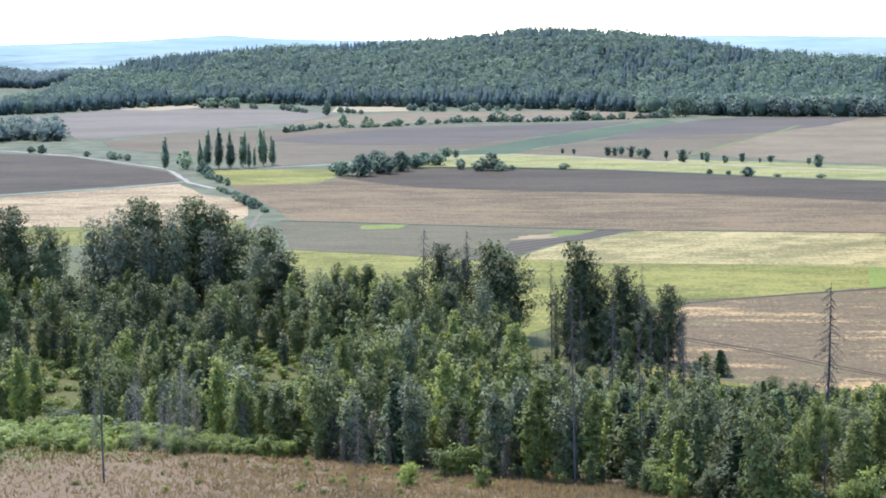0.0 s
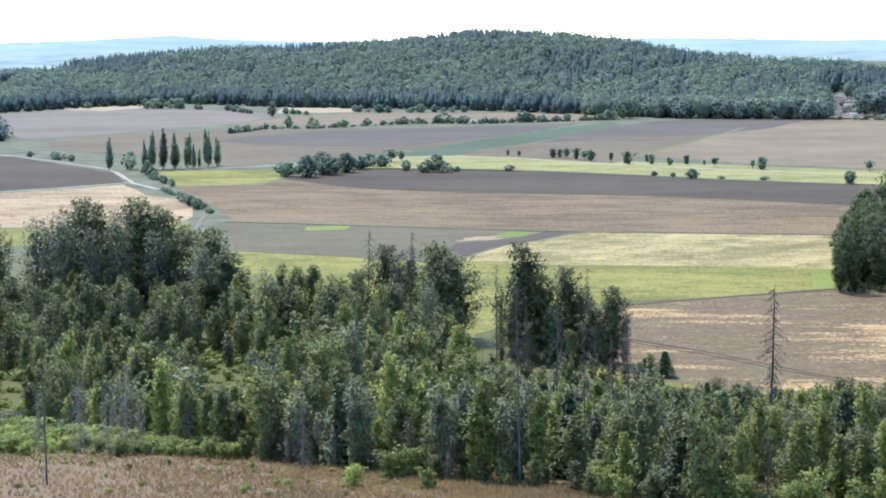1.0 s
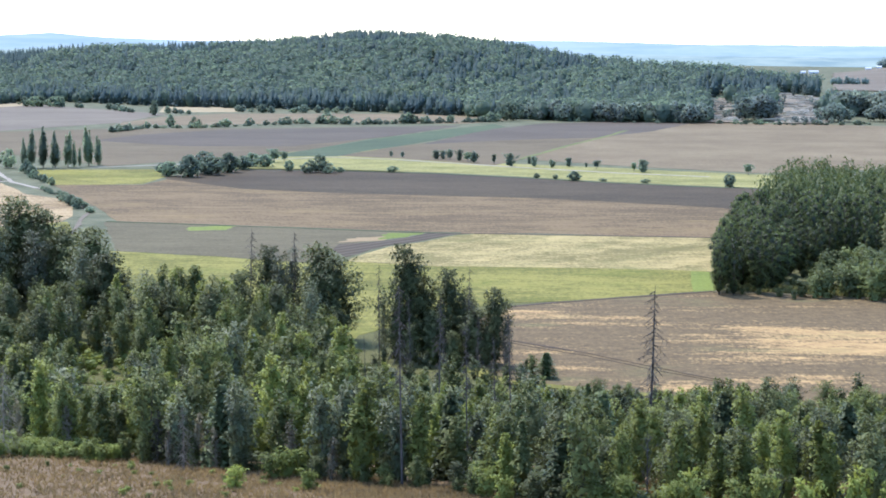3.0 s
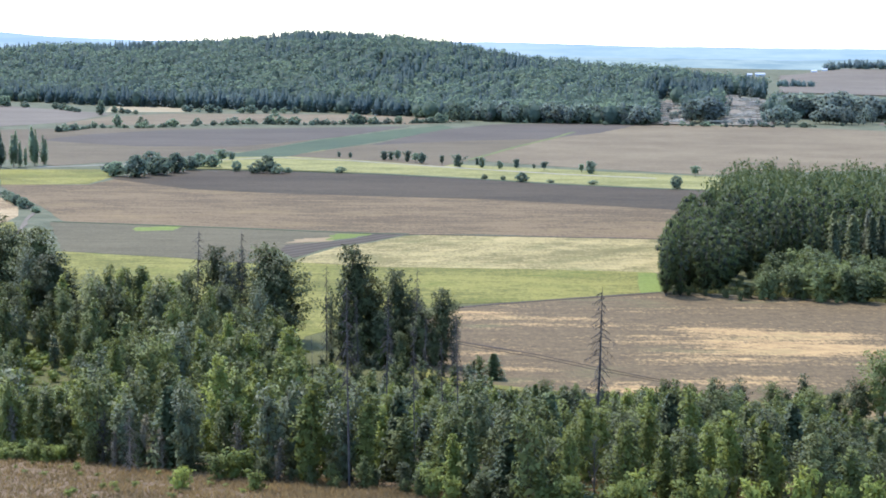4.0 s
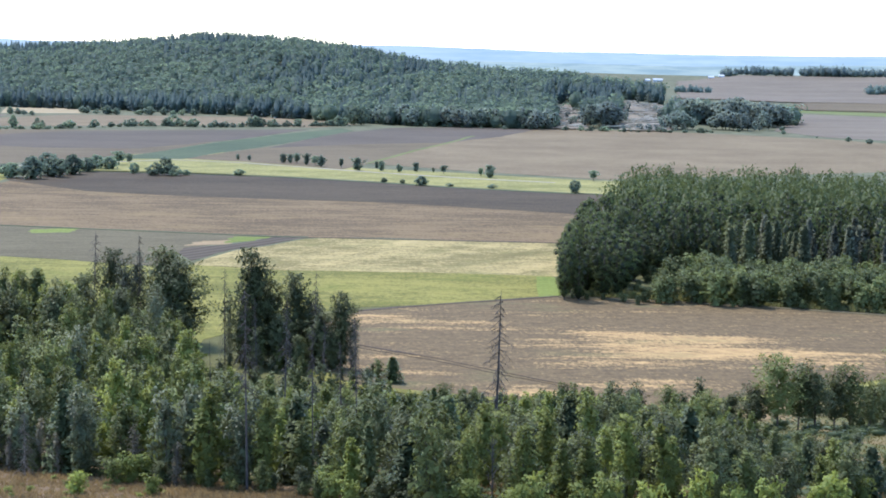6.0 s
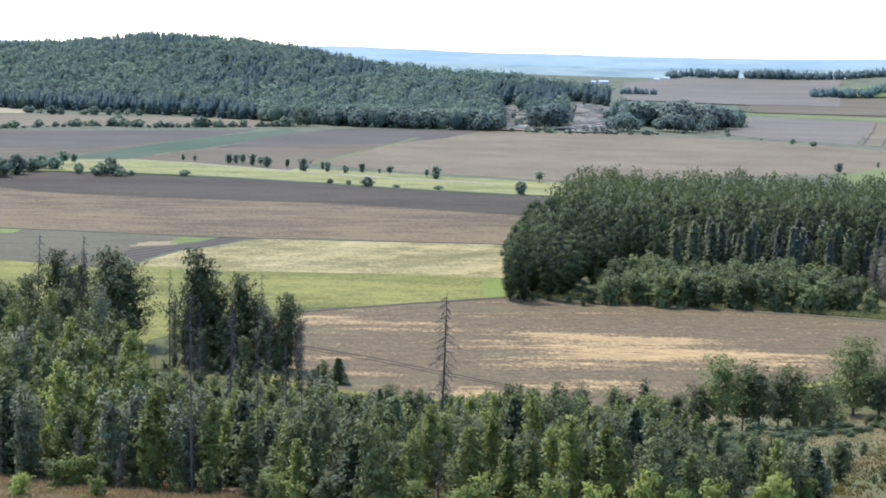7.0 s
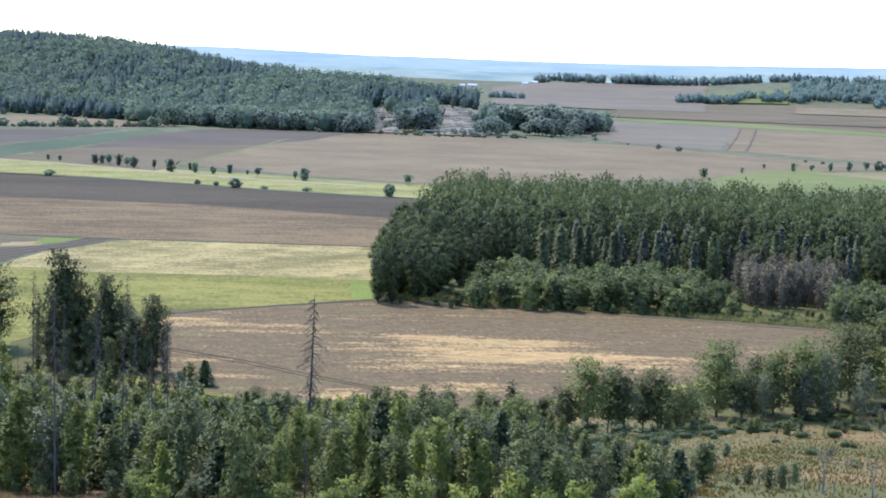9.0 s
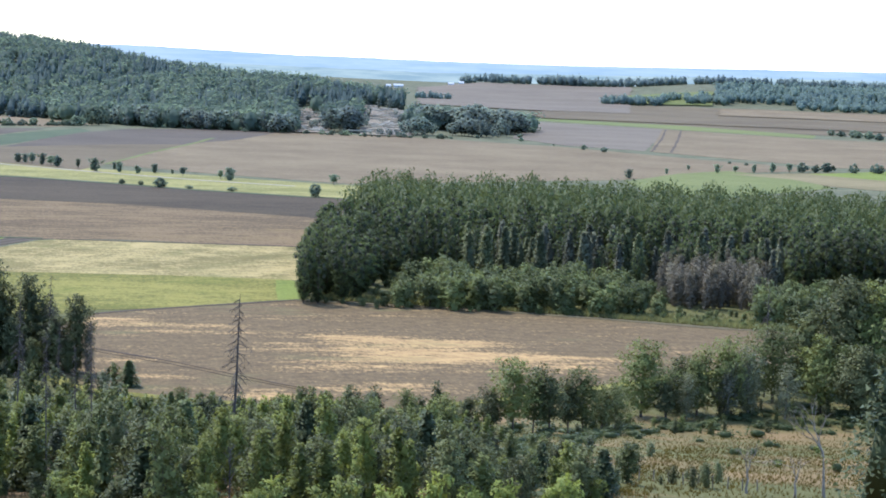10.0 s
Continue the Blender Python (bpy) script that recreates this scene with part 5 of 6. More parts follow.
hedge([(-347, 1518), (-333, 1600), (-294, 1609), (-225, 1690)], 7, 2, 8, 1.2, 0.2)
hedge([(-225, 1708), (-154, 1696), (-96, 1733), (-37, 1771)], 5, 2.5, 11, 1.1, 0.1)
hedge([(-347, 1518), (-333, 1600), (-294, 1609), (-225, 1690)], 6, 1.0, 3.0, 1.7, 0.1)
hedge([(-225, 1704), (-154, 1692), (-96, 1729), (-37, 1767)], 5, 1.2, 4.0, 1.6, 0.05)
hedge([(-579, 2122), (-534, 2111)], 9, 8, 15, 1.2)
hedge([(-534, 2111), (-467, 2046), (-410, 1930)], 16, 4, 9, 1.2, 0.3)
hedge([(-386, 1950), (-356, 1914)], 9, 5, 9)
hedge([(-330, 1985), (-318, 1996), (-276, 1957)], 9, 5, 11)
hedge([(-260, 1966), (-202, 1972)], 9, 5, 10)
hedge([(-420, 1224), (-389, 1196), (-345, 1138)], 13, 3, 7, 1.2, 0.35)
hedge([(-288, 1056), (-272, 1011), (-258, 978), (-248, 954)], 9, 4, 9, 0.8, 0.05)
hedge([(-220, 866), (-203, 828), (-190, 812)], 9, 3, 6, 1.2, 0.2)
hedge([(-246, 930), (-222, 880), (-203, 835), (-188, 795)], 5, 1.0, 3.2, 1.3, 0.25)
hedge([(345, 1752), (369, 1633), (393, 1530), (444, 1460), (467, 1406)], 22, 2, 5, 1.3, 0.35)
hedge([(378, 1918), (409, 1935)], 8, 6, 10, 1.3, 0)
hedge([(479, 1337), (510, 1351)], 7, 7, 9, 1.0, 0)
hedge([(514, 1348), (560, 1355)], 9, 6, 8, 1.1, 0.1)
hedge([(800, 2174), (825, 2040)], 12, 5, 12, 1.3, 0.2)
hedge([(-480, 1270), (-440, 1245)], 12, 4, 7, 1.3, 0.2)
for x, y, h, w in [(-386, 1886, 16, 0.7), (-651, 2140, 8, 1.3), (-37, 1790, 19, 0.75), (-30, 1790, 16, 0.8), (-300, 1640, 9, 1), (-318, 1625, 12, 0.8), (-340, 1560, 7, 1), (-307, 1089, 12, 0.8)]:
    SHRUB.plant(x, y, h, w, pick)

# ---- far woods ----
MID_ROUND = [clump_shape(360 + k, 40, 2.4, 17, 6.2, False) for k in range(4)]
west = scatter(wood_rng, -24, -19.1, 1500, 1640, 9, lambda a, r: r > 1500 + 25 * math.sin(a * 3) and a < -19.0 - (r - 1500) * 0.004)
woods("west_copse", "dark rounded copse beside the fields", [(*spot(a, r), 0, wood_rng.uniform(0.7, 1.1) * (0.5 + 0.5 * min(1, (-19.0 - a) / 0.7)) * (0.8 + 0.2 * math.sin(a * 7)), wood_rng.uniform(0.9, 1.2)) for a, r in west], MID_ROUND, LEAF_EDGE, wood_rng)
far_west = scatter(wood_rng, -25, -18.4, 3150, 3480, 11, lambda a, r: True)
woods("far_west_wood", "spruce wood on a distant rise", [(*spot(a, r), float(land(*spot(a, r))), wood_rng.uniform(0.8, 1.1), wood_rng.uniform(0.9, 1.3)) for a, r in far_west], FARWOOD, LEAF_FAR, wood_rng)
# woods on the far eastern rise: a pale back line with taller single trees, nearer dark clumps and a long band
def far_band(rows):
    places = []
    for az0, az1, r0, r1, step, thin, low, high in rows:
        for a, r in scatter(wood_rng, az0, az1, r0, r1, step, lambda a, r: noise.noise((a * 2.6, r * 0.01, 2.0)) > thin):
            x, y = spot(a, r)
            places.append((x, y, float(land(x, y)), low + (high - low) * wood_rng.beta(1.6, 2.0), wood_rng.uniform(0.8, 1.4)))
    return places


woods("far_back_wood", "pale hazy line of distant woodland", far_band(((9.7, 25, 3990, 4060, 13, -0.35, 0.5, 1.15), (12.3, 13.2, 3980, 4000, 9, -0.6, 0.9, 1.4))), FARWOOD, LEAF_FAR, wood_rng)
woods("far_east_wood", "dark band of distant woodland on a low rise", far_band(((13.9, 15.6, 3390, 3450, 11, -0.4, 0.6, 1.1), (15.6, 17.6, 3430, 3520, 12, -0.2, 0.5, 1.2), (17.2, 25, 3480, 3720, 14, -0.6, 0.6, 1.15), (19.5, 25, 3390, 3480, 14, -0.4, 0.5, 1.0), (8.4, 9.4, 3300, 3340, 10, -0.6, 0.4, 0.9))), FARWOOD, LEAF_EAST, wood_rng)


def draped(name, material, az0, az1, r0, r1, label, category="field", lift=0.4):
    """A patch of ground cover that follows the land, with a ragged rim."""
    rng = np.random.default_rng(len(name))
    a, r = np.meshgrid(np.linspace(az0, az1, 24), np.linspace(r0, r1, 24), indexing="ij")
    rim = np.zeros(a.shape)
    rim[[0, -1]], rim[:, [0, -1]] = 1, 1
    a, r = a + rim * rng.uniform(-0.5, 0.5, a.shape) * (az1 - az0) / 40, r + rim * rng.uniform(-0.5, 0.5, a.shape) * (r1 - r0) / 40
    x, y = r * np.sin(np.radians(a)), r * np.cos(np.radians(a))
    v = np.stack([x, y, land(x, y) + lift], -1).reshape(-1, 3)
    i = (np.arange(23)[:, None] * 24 + np.arange(23)[None]).ravel()
    return tagged(new(name, mesh_of(name, v, np.stack([i, i + 24, i + 25, i + 1], 1), material)), label, category, kind="structure")


draped("clearing_west", BRASHSOIL, 4.6, 5.75, 1765, 2000, "felled clearing of bare tan soil in the wood", lift=1.2)
draped("clearing_east", BRASHSOIL, 6.65, 8.2, 1755, 2075, "felled clearing with pale brash rows", lift=1.2)
draped("field_far_grey", GREYTAN, 8.3, 14.6, 2900, 3960, "grey tan field far out on the plain", lift=1.4)
draped("field_far_brown", HARROWED2, 11.9, 25, 2500, 3360, "brown harrowed field far out on the plain", lift=1.0)
draped("green_far_east", BRIGHT2, 14.5, 17.0, 3400, 3640, "green meadow between distant woods", lift=2.2)
draped("tan_far_east", TANFIELD, 17.2, 24, 3000, 3330, "pale tan field below the distant wood", lift=2.0)

LOG = bark("cut_timber", (0.5, 0.4, 0.28), (0.74, 0.63, 0.48), 1.0)
for k in range(14):
    a, r = (pick.uniform(7.0, 8.1), pick.uniform(1775, 1950)) if k < 10 else (pick.uniform(5.0, 5.8), pick.uniform(1775, 1850))
    x, y = spot(a, r)
    stack = tagged(new("timber_stack"), "stacked pale felled logs in the clearing", "timber", "timber stacks")
    stack.location = (x, y, float(land(x, y)) + 1.0)
    stack.rotation_euler = (0, 0, radians(-a + pick.uniform(-12, 12)))
    for row, n in ((0, 4), (1, 3), (2, 2)):
        for j in range(n):
            v, f = tube([(-4, (j - n / 2) * 0.9, 0.4 + row * 0.75), (4, (j - n / 2) * 0.9, 0.4 + row * 0.75)], [0.45, 0.4], 8)
            log = new("log", mesh_of("log", v, f, LOG))
            log.parent = stack

# long rows of pale brash left by the felling
def brash_row(seed, length):
    rng = np.random.default_rng(seed)
    parts = []
    for k in range(int(length * 4)):
        x, a = rng.uniform(-length / 2, length / 2), rng.uniform(-0.6, 0.6) + (math.pi if rng.random() < 0.5 else 0)
        size, z = rng.uniform(1.5, 3.5), rng.uniform(0.1, 1.0)
        parts.append(tube([(x, rng.normal(0, 0.6), z), (x + math.cos(a) * size, math.sin(a) * size, z + rng.uniform(-0.1, 0.6))], [0.6, 0.25], 4))
    return joined(parts)


brash = []
for k in range(34):
    a, r = (pick.uniform(6.8, 7.95), 1775 + 12.5 * k) if k < 24 else (pick.uniform(4.75, 5.45), 1790 + 19 * (k - 24))
    x, y = spot(a, r)
    v, f = brash_row(k % 4, 22)
    m = Matrix.LocRotScale((x, y, float(land(x, y)) + 1.2), Euler((0, 0, radians(-a + pick.uniform(-7, 7)))), (pick.uniform(0.7, 1.5), 1, 1))
    brash.append((np.array([m @ Vector(p) for p in v]), f))
tagged(new("brash", mesh_of("brash", *joined(brash), LOG)), "pale rows of cut branches in the clearing", "brash", kind="stuff")

# scrub along the foot of the hill and in the clearings
for k in range(44):
    a = pick.uniform(0.5, 11.6)
    SHRUB.plant(*spot(a, hill_foot(a) - pick.uniform(4, 16)), pick.uniform(1.5, 5), pick.uniform(1.0, 1.8), pick)
for k in range(26):
    a, r = (pick.uniform(6.75, 8.0), pick.uniform(1760, 1800)) if k < 14 else (pick.uniform(4.7, 5.6), pick.uniform(1770, 1960))
    EDGE.plant(*spot(a, r), pick.uniform(3, 8), pick.uniform(0.8, 1.3), pick)
for a, r in ((6.85, 1860), (7.85, 1900), (7.7, 1990), (7.9, 1850), (6.9, 1960), (7.2, 2050), (7.5, 2070)):
    EDGE.plant(*spot(a, r), pick.uniform(8, 14), pick.uniform(0.5, 0.8), pick)

# tall broadleaf trees in front of the hill wood
for k in range(46):
    a = pick.uniform(-0.9, 7.9)
    if cut(a, 1800) or 5.4 < a < 6.8:
        continue
    r = hill_foot(a) + pick.uniform(-14, 25)
    EDGE.plant(*spot(a, r), pick.uniform(6, 19), pick.uniform(0.8, 1.2), pick)

# the copse beside the clearings: close clumps of large round crowns with open ground between them
# bearings, distances, elevation of the tops, number of trees
for a0, a1, r0, r1, el, n in [(5.6, 6.65, 1800, 1850, -1.42, 13), (7.95, 8.85, 1788, 1815, -1.62, 7), (8.4, 9.25, 1885, 1930, -1.22, 8), (9.35, 10.45, 1812, 1838, -1.6, 9), (9.3, 10.6, 1880, 1960, -1.2, 13), (10.5, 11.5, 1900, 1960, -1.32, 9)]:
    for k in range(n):
        a, r = a0 + (a1 - a0) * (k + pick.uniform(0.2, 0.8)) / n, pick.uniform(r0, r1)
        side = abs(2 * (a - a0) / (a1 - a0) - 1)
        EDGE.plant(*spot(a, r), max(9, height_to(a, r, el - 0.22 * side * side - pick.uniform(0, 0.12))), pick.uniform(1.05, 1.4), pick)
stand(EDGE, [(10.82, 1838, -1.62, 0.75), (11.0, 1842, -1.7, 0.7), (8.3, 1772, -2.12, 1.1), (8.55, 1774, -2.05, 1.2), (10.25, 1812, -2.0, 0.9), (10.6, 1818, -1.95, 1.1), (10.75, 1822, -2.1, 1.1), (7.75, 1768, -2.15, 1.0), (6.2, 1772, -2.15, 0.9)])
for k in range(46):
    a = pick.uniform(-1.0, 4.6)
    EDGE.plant(*spot(a, hill_foot(a) + pick.uniform(0, 40)), pick.uniform(14, 21), pick.uniform(0.9, 1.3), pick)


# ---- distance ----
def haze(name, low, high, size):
    """Glowing far land, haze painted in: pale blue, with streaks of woods and fields."""
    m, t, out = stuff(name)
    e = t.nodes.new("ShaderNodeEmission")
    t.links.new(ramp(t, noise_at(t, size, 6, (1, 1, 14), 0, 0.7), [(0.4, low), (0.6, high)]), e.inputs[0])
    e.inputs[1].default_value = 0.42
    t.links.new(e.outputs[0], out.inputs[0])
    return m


def ridge(name, r, knots, drop, material, label):
    """A long far ridge: rounded crest with a slope towards the eye."""
    az = np.arange(-40, 40.01, 0.25)
    el = np.interp(az, [k for k, _ in knots], [q for _, q in knots])
    rough = np.array([0.012 * noise.noise((a * 2.1, r * 0.01, 1.0)) + 0.008 * noise.noise((a * 9.0, r * 0.01, 4.0)) for a in az])
    top = EYE + r * np.tan(np.radians(el + rough))
    rows = []
    for rr, z in ((r - drop, np.full(az.shape, 4.0)), (r - drop * 0.45, 4 + (top - 4) * 0.6), (r, top), (r + 60, top - 25)):
        rows.append(np.stack([rr * np.sin(np.radians(az)), rr * np.cos(np.radians(az)), z], -1))
    v = np.stack(rows, 1).reshape(-1, 3)
    i = (np.arange(len(az) - 1)[:, None] * 4 + np.arange(3)[None]).ravel()
    return tagged(new(name, mesh_of(name, v, np.stack([i, i + 4, i + 5, i + 1], 1), material)), label, "distant hills", kind="structure")


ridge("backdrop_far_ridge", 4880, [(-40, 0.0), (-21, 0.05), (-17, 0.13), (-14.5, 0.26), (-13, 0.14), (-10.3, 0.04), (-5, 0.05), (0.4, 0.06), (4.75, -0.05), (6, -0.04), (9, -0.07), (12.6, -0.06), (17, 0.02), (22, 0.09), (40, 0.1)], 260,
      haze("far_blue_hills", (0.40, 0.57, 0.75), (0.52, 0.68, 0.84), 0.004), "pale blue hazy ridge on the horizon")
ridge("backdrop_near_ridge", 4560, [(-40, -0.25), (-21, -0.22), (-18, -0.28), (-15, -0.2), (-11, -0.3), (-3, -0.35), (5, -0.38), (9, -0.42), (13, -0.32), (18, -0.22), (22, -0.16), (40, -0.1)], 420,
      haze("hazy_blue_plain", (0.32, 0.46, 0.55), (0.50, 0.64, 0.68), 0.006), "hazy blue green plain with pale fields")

# far farm halls
WHITE = soil("white_roof", (0.5, 0.5, 0.5), (0.62, 0.62, 0.61), 0)
WALL = soil("pale_render", (0.5, 0.48, 0.45), (0.62, 0.6, 0.56), 0)
for a, r, length, deep, tall in [(7.75, 3940, 18, 10, 4), (7.45, 3950, 9, 8, 3), (9.3, 3960, 10, 8, 3), (9.6, 3960, 9, 7, 3)]:
    x, y = spot(a, r)
    hall = tagged(new("farm_hall"), "long white roofed farm hall far away", "building", "farm halls")
    hall.location, hall.rotation_euler = (x, y, float(land(x, y)) - 0.3), (0, 0, radians(-a + 6))
    l, d = length / 2, deep / 2
    box = [(-l, -d), (l, -d), (l, d), (-l, d)]
    v = np.array([(px, py, z) for z in (0, tall) for px, py in box] + [(-l, 0, tall + 3), (l, 0, tall + 3)], float)
    f3 = [(0, 1, 5), (0, 5, 4), (1, 2, 6), (1, 6, 5), (2, 3, 7), (2, 7, 6), (3, 0, 4), (3, 4, 7), (4, 7, 8), (5, 9, 6)]
    wall = new("wall", mesh_of("wall", v, np.array(f3), WALL))
    wall.parent = hall
    e, t0 = 1.0, tall - 0.6
    rv = np.array([(-l - e, -d - e, t0), (l + e, -d - e, t0), (l + e, 0, tall + 3.2), (-l - e, 0, tall + 3.2), (l + e, d + e, t0), (-l - e, d + e, t0)])
    rv = np.concatenate([rv, rv + np.array([0, 0, 0.35])])
    rf = [(0, 1, 2, 3), (3, 2, 4, 5), (6, 7, 8, 9), (9, 8, 10, 11), (0, 1, 7, 6), (5, 4, 10, 11)]
    roof = new("roof", mesh_of("roof", rv, np.array(rf), WHITE))
    roof.parent = hall

# grass baulks between the fields
lane("baulk_mown", RUT, [(-27, 727), (16, 723), (59, 719), (69, 715)], 2.2, "dark earth edge along the mown field")
lane("baulk_grey", DEEPGREEN, [(-176, 766), (-130, 754), (-87, 742), (-47, 730), (-32, 729)], 2.5, "dark grass edge along the grey field")
lane("baulk_near", RUT, [(-9, 525), (11, 539), (49, 562)], 1.6, "dark earth edge of the stubble field")
lane("baulk_meadow", DEEPGREEN, [(-184, 1072), (-171, 1089), (-141, 1084), (-112, 1079), (-58, 1061), (-11, 1032), (34, 998), (87, 971), (128, 960)], 3.5, "dark grass edge below the hay meadow")
lane("verge_forest", GREYSOIL, [(49, 561), (77, 555), (108, 544), (165, 515), (194, 507)], 5, "dry grass verge before the forest")
lane("verge_slope", MEADOW, [(-26, 443), (-9, 407), (9, 398), (32, 389), (55, 386), (95, 409), (128, 434), (176, 458)], 4, "grass verge at the foot of the slope")

# two worn wheel strips between the far fields
lane("track_worn_1", SHADE_TRACK_SOIL, [(612, 2180), (530, 1900), (438, 1600)], 2.5, "dark worn earth strip between far fields")
lane("track_worn_2", SHADE_TRACK_SOIL, [(628, 2172), (545, 1893), (453, 1593)], 2.5, "dark worn earth strip between far fields")

# ---- the meadow on the slope ----
for a, r, h, w in [(-13.5, 193, 1.9, 1.1), (-13.2, 191, 1.5, 1.2), (-9.3, 158, 1.7, 1.2), (-8.2, 166, 2.0, 1.1), (-7.8, 167, 2.3, 1.0), (-7.4, 168, 2.2, 1.2), (-7.1, 156, 1.6, 1.2), (-5.5, 164, 2.4, 0.8), (-4.7, 166, 1.2, 1.5), (-1.9, 153, 2.3, 1.3), (-1.3, 154, 1.8, 1.3),
                  (-11.2, 197, 1.6, 1.1), (-16.2, 203, 1.6, 1.3), (0.4, 152, 1.8, 1.3), (5.2, 157, 2.0, 1.3)]:
    BUSH.plant(*spot(a, r), h * 1.2, w * 1.1, pick)
# a belt of rank green growth between the dry grass and the wood
for k in range(230):
    a = pick.uniform(-22, -12.8)
    low, near = float(np.interp(a, [-21, -17.3, -14.8, -13], [224, 206, 198, 192])), float(np.interp(a, FRONT_AZ, FRONT_R))
    r = low + (near + 4 - low) * pick.random()
    (weed if r > 232 else BUSH.plant)(*spot(a, r), pick.uniform(0.8, 1.9) * (1.3 if r > 250 else 1), pick.uniform(1.0, 1.8), pick)
woods("undergrowth", "rank bright green weeds and seedlings before the wood", undergrowth, [clump_shape(360 + k, 110, 0.2, 1.8, 1.0, False) for k in range(5)], LEAF_LIME, np.random.default_rng(17))
for k in range(60):
    a = pick.uniform(-23, -6)
    r = pick.uniform(150, min(215, float(np.interp(a, FRONT_AZ, FRONT_R)) - 4))
    BUSH.plant(*spot(a, r), pick.uniform(0.3, 0.75), pick.uniform(1.2, 2.2), pick)
# taller lime bushes in the front of the young wood
for a, r, h, w in [(-1.7, 149, 2.6, 1.1), (-1.2, 147, 2.2, 1.2), (1.7, 138, 2.8, 1.2), (2.3, 138, 3.2, 1.1), (3.8, 137, 3.0, 1.0), (4.5, 138, 3.6, 0.9), (5.9, 137, 3.2, 1.0), (6.6, 138, 3.8, 0.9), (7.9, 137, 3.4, 1.0), (9.3, 138, 4.2, 0.8), (10.4, 138, 3.4, 0.9), (11.4, 139, 4.0, 0.9), (12.9, 145, 3.6, 1.0), (13.3, 149, 3.6, 1.0), (14.0, 158, 3.0, 1.2)]:
    BUSH.plant(*spot(a, r), h, w, pick)
for k in range(8):
    a, r = pick.uniform(14.5, 24), pick.uniform(195, 390)
    if r < float(np.interp(a, FRONT_AZ, FRONT_R)) or pick.random() < 0.5:
        BUSH.plant(*spot(a, r), pick.uniform(0.6, 1.6), pick.uniform(1.2, 2.0), pick)
for k in range(40):
    a = pick.uniform(13.5, 23.5)
    r = float(np.interp(a, [13.5, 15.5, 18, 20, 24], [345, 385, 398, 415, 420])) + pick.uniform(-26, 14)
    (HAZEL if pick.random() < 0.6 else SAPLING).plant(*spot(a, r), pick.uniform(1.5, 4.0), pick.uniform(1.0, 1.6), pick)
# round dark bushes and lime bushes in the lower meadow
stand(WILLOW, [(17.3, 196, -11.45, 1.1), (17.75, 198, -11.35, 1.1), (16.8, 200, -11.75, 1.1), (14.7, 178, -11.7, 1.2), (14.2, 182, -11.5, 1.3), (13.4, 170, -11.9, 1.2), (15.0, 240, -11.0, 1.6), (15.7, 250, -10.95, 1.7), (13.9, 250, -10.9, 1.4)])
stand(SAPLING, [(16.4, 192, -11.65, 1.3), (16.05, 190, -11.95, 1.3), (17.0, 190, -11.6, 1.3), (17.4, 191, -11.5, 1.2), (12.6, 240, -11.0, 1.2)])
stand(ASPEN, [(12.9, 178, -11.75, 1.3), (13.2, 190, -11.6, 1.3), (13.7, 196, -11.45, 1.2), (14.4, 200, -11.6, 1.2)])
stand(LONE_SPRUCE, [(22.5, 150, -8.3, 1.25)])


def bare_tree(seed, h=8.0):
    """A dead broadleaf: pale stem that forks again and again into bare limbs."""
    rng = np.random.default_rng(seed)
    parts = []

    def grow(base, way, length, r, depth):
        tip = base + way * length
        parts.append(limb(rng, base, tip, r, -0.02 * length, 3, 5 if depth < 2 else 3))
        if depth < 4:
            for k in range(3 if depth else 2):
                bend = way + rng.normal(0, 0.42, 3) + np.array([0, 0, 0.12])
                grow(base + way * length * (rng.uniform(0.75, 1.0) if k < 2 else 0.5), bend / np.linalg.norm(bend), length * rng.uniform(0.5, 0.75), r * 0.55, depth + 1)

    grow(np.array([0, 0, -0.3]), np.array([0.05, 0, 1.0]), h * 0.42, 0.17, 0)
    top = max(p[0][:, 2].max() for p in parts)
    parts = [(v * np.array([1, 1, h / top]), f) for v, f in parts]
    return mesh_of("trunk", *parts[0], BARK_GREY), mesh_of("crown", *joined(parts[1:]), BARK_GREY)


BARE = Kind("bare_tree", "bare dead broadleaf tree with pale forked limbs", "tree", "dead trees", 8, [bare_tree(k) for k in range(3)])
stand(BARE, [(18.6, 186, -10.8, 1.7), (20.85, 190, -9.3, 1.0), (20.0, 188, -11.0, 1.8)])

POST = bark("fence_wood", (0.1, 0.08, 0.055), (0.22, 0.18, 0.13))
for k in range(9):
    a, r = 15.39 + 0.44 * k, 194.5 - 0.6 * k
    x, y = spot(a, r)
    v, f = tube([(0, 0, -0.4), (0, 0, 1.25), (0, 0, 1.3)], [0.07, 0.065, 0.03], 7)
    post = tagged(new("fence_post", mesh_of("fence_post", v, f, POST)), "weathered wooden fence post in the grass", "fence post", "fence posts")
    post.location, post.rotation_euler = (x, y, float(land(x, y))), (pick.uniform(-0.06, 0.06), pick.uniform(-0.06, 0.06), 0)


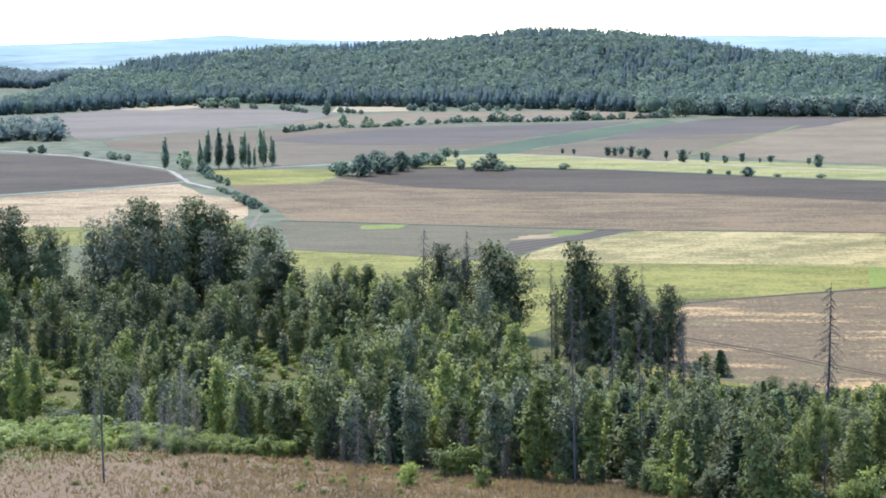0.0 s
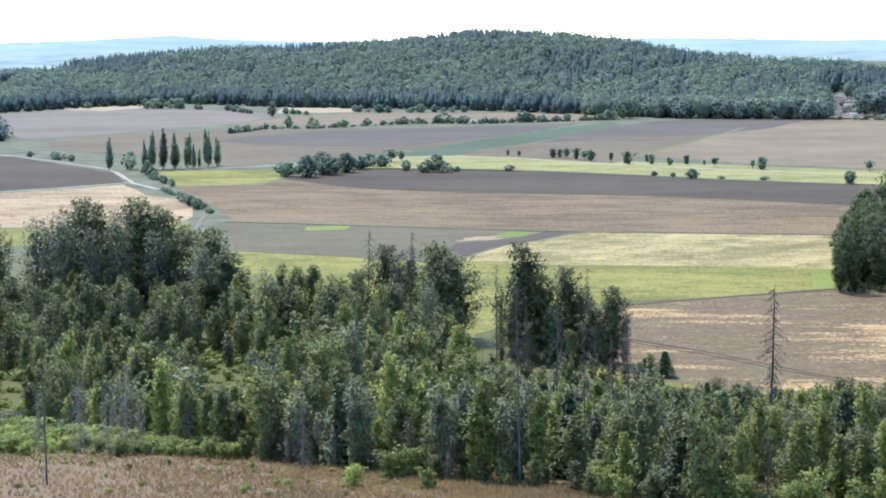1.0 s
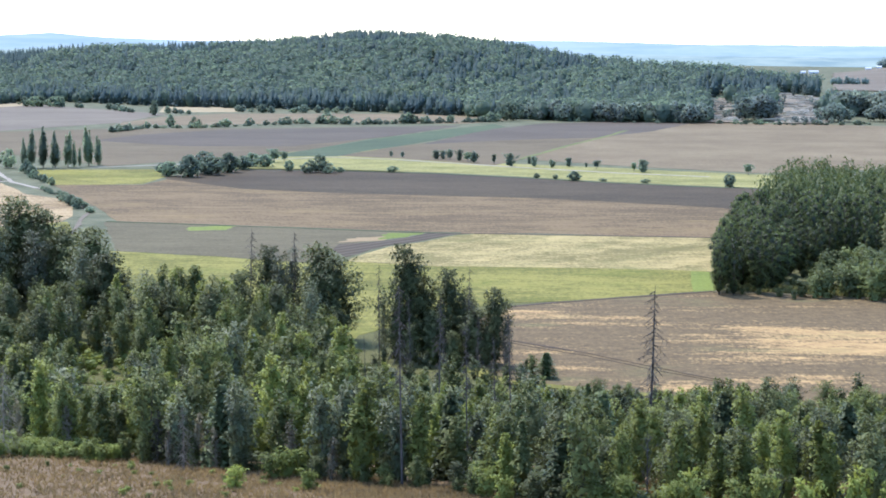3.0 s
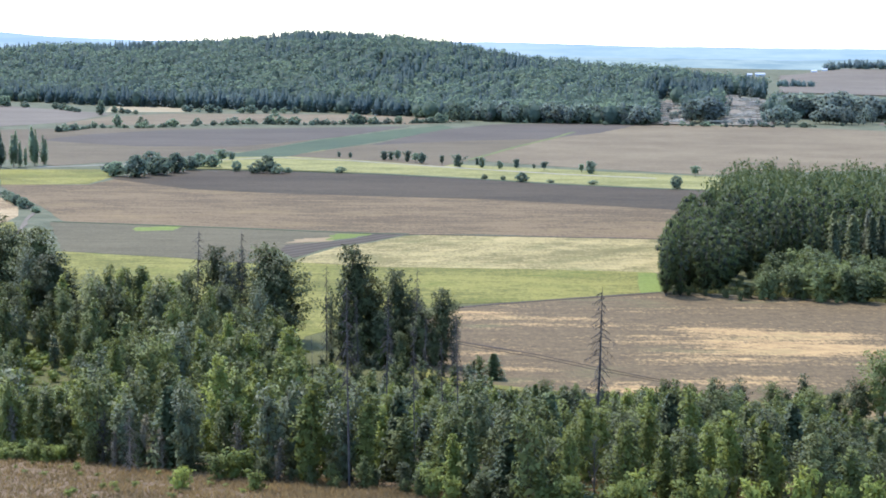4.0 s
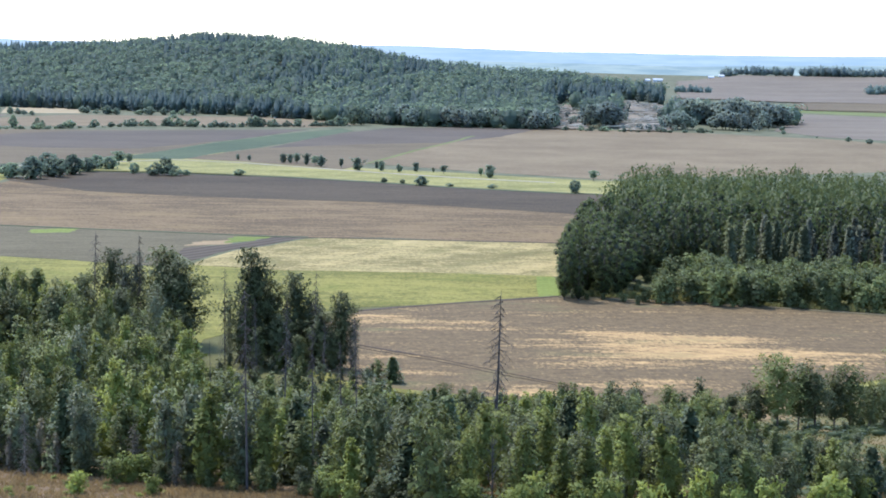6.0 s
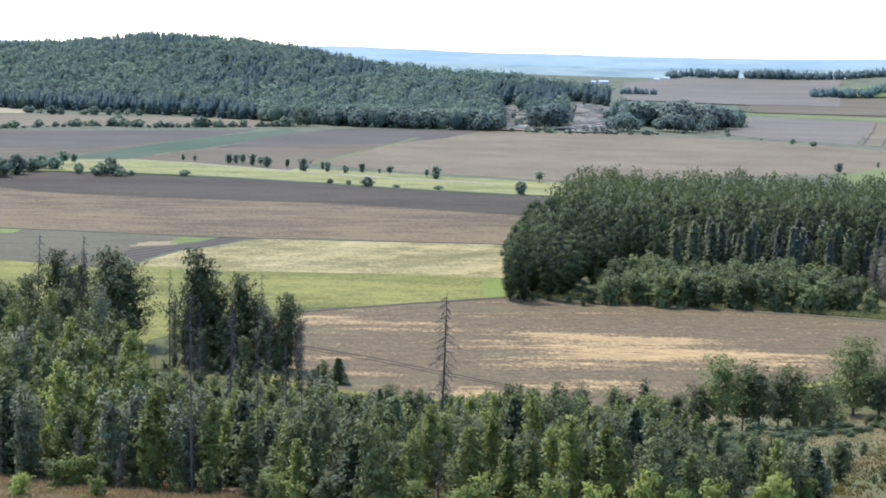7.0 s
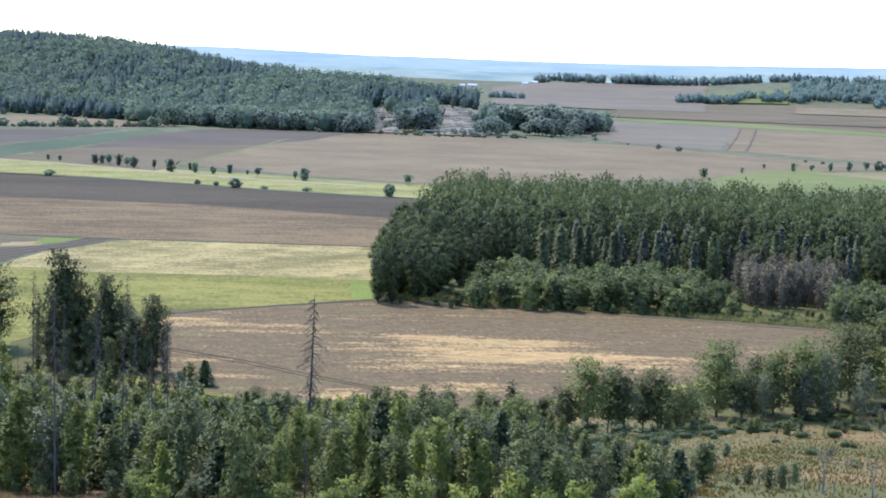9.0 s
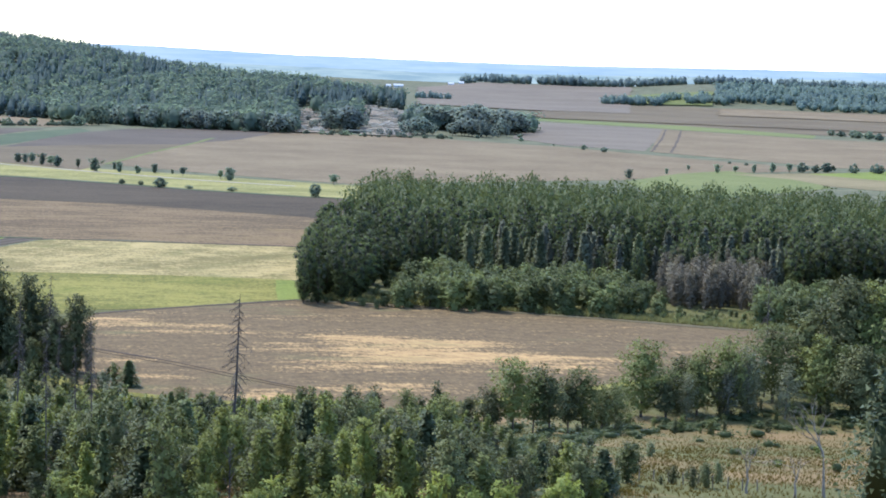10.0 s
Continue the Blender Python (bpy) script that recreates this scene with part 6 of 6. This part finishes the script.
def tufts(name, label, places, size, material, rng):
    """Grass tufts: a few upright blades each, in one mesh."""
    n = len(places)
    base = np.repeat(np.array(places), 4, 0)
    a, s = rng.uniform(0, 6.28, 4 * n), size * rng.uniform(0.5, 1.3, 4 * n)
    side = np.stack([np.cos(a), np.sin(a), np.zeros(4 * n)], 1) * (s * 0.16)[:, None]
    tip = np.stack([rng.normal(0, 0.45, 4 * n) * s, rng.normal(0, 0.45, 4 * n) * s, s], 1)
    v = np.stack([base - side, base + side, base + tip], 1).reshape(-1, 3)
    return tagged(new(name, mesh_of(name, v, np.arange(12 * n).reshape(-1, 3), material)), label, "grass", kind="stuff")


GRASS_DRY = leaf("dry_grass", (0.175, 0.112, 0.056), (0.265, 0.180, 0.094), (0.36, 0.27, 0.15), 0.3, 0.9)
GRASS = leaf("green_grass", (0.082, 0.061, 0.015), (0.132, 0.095, 0.024), (0.195, 0.134, 0.037), 0.25, 0.8)
GRASS_VERGE = leaf("verge_blades", (0.11, 0.105, 0.045), (0.17, 0.16, 0.072), (0.24, 0.22, 0.11), 0.3, 0.9)
grass_rng = np.random.default_rng(21)
dry, green = [], []
for k in range(30000):
    a = grass_rng.uniform(-23, 24)
    near = float(np.interp(a, FRONT_AZ, FRONT_R))
    r = grass_rng.uniform(146, min(near + 6, 380)) if a < -2 or a > 14 else grass_rng.uniform(146, 165)
    x, y = spot(a, r)
    damp = noise.noise((x * 0.06, y * 0.06, 7.0)) + 0.35 * noise.noise((x * 0.3, y * 0.3, 2.0)) + (r - 205) * 0.012 * (a < 0) + 0.3 * (a > 12)
    (green if damp > 0.15 + grass_rng.normal(0, 0.12) else dry).append((x, y, float(land(x, y)) + 0.05))
for k in range(15000):
    a, r = grass_rng.uniform(-22, 24), grass_rng.uniform(200, 392)
    x, y = spot(a, r)
    green.append((x, y, float(land(x, y)) + 0.05))
# rank grass at the foot of the forest
verge = []
for k in range(4500):
    a = grass_rng.uniform(5.5, 20)
    r = float(np.interp(a, [5, 8, 11.2, 17.8, 21], [566, 560, 555, 542, 540])) + abs(grass_rng.normal(0, 9))
    verge.append((*spot(a, r), 0.0))
tufts("verge_grass", "rank yellow green grass along the forest foot", verge, 1.1, GRASS_VERGE, grass_rng)
tufts("dry_grass", "reddish dry grass tufts on the slope", dry, 0.36, GRASS_DRY, grass_rng)
tufts("green_grass", "green grass and weeds on the slope", green, 0.34, GRASS, grass_rng)
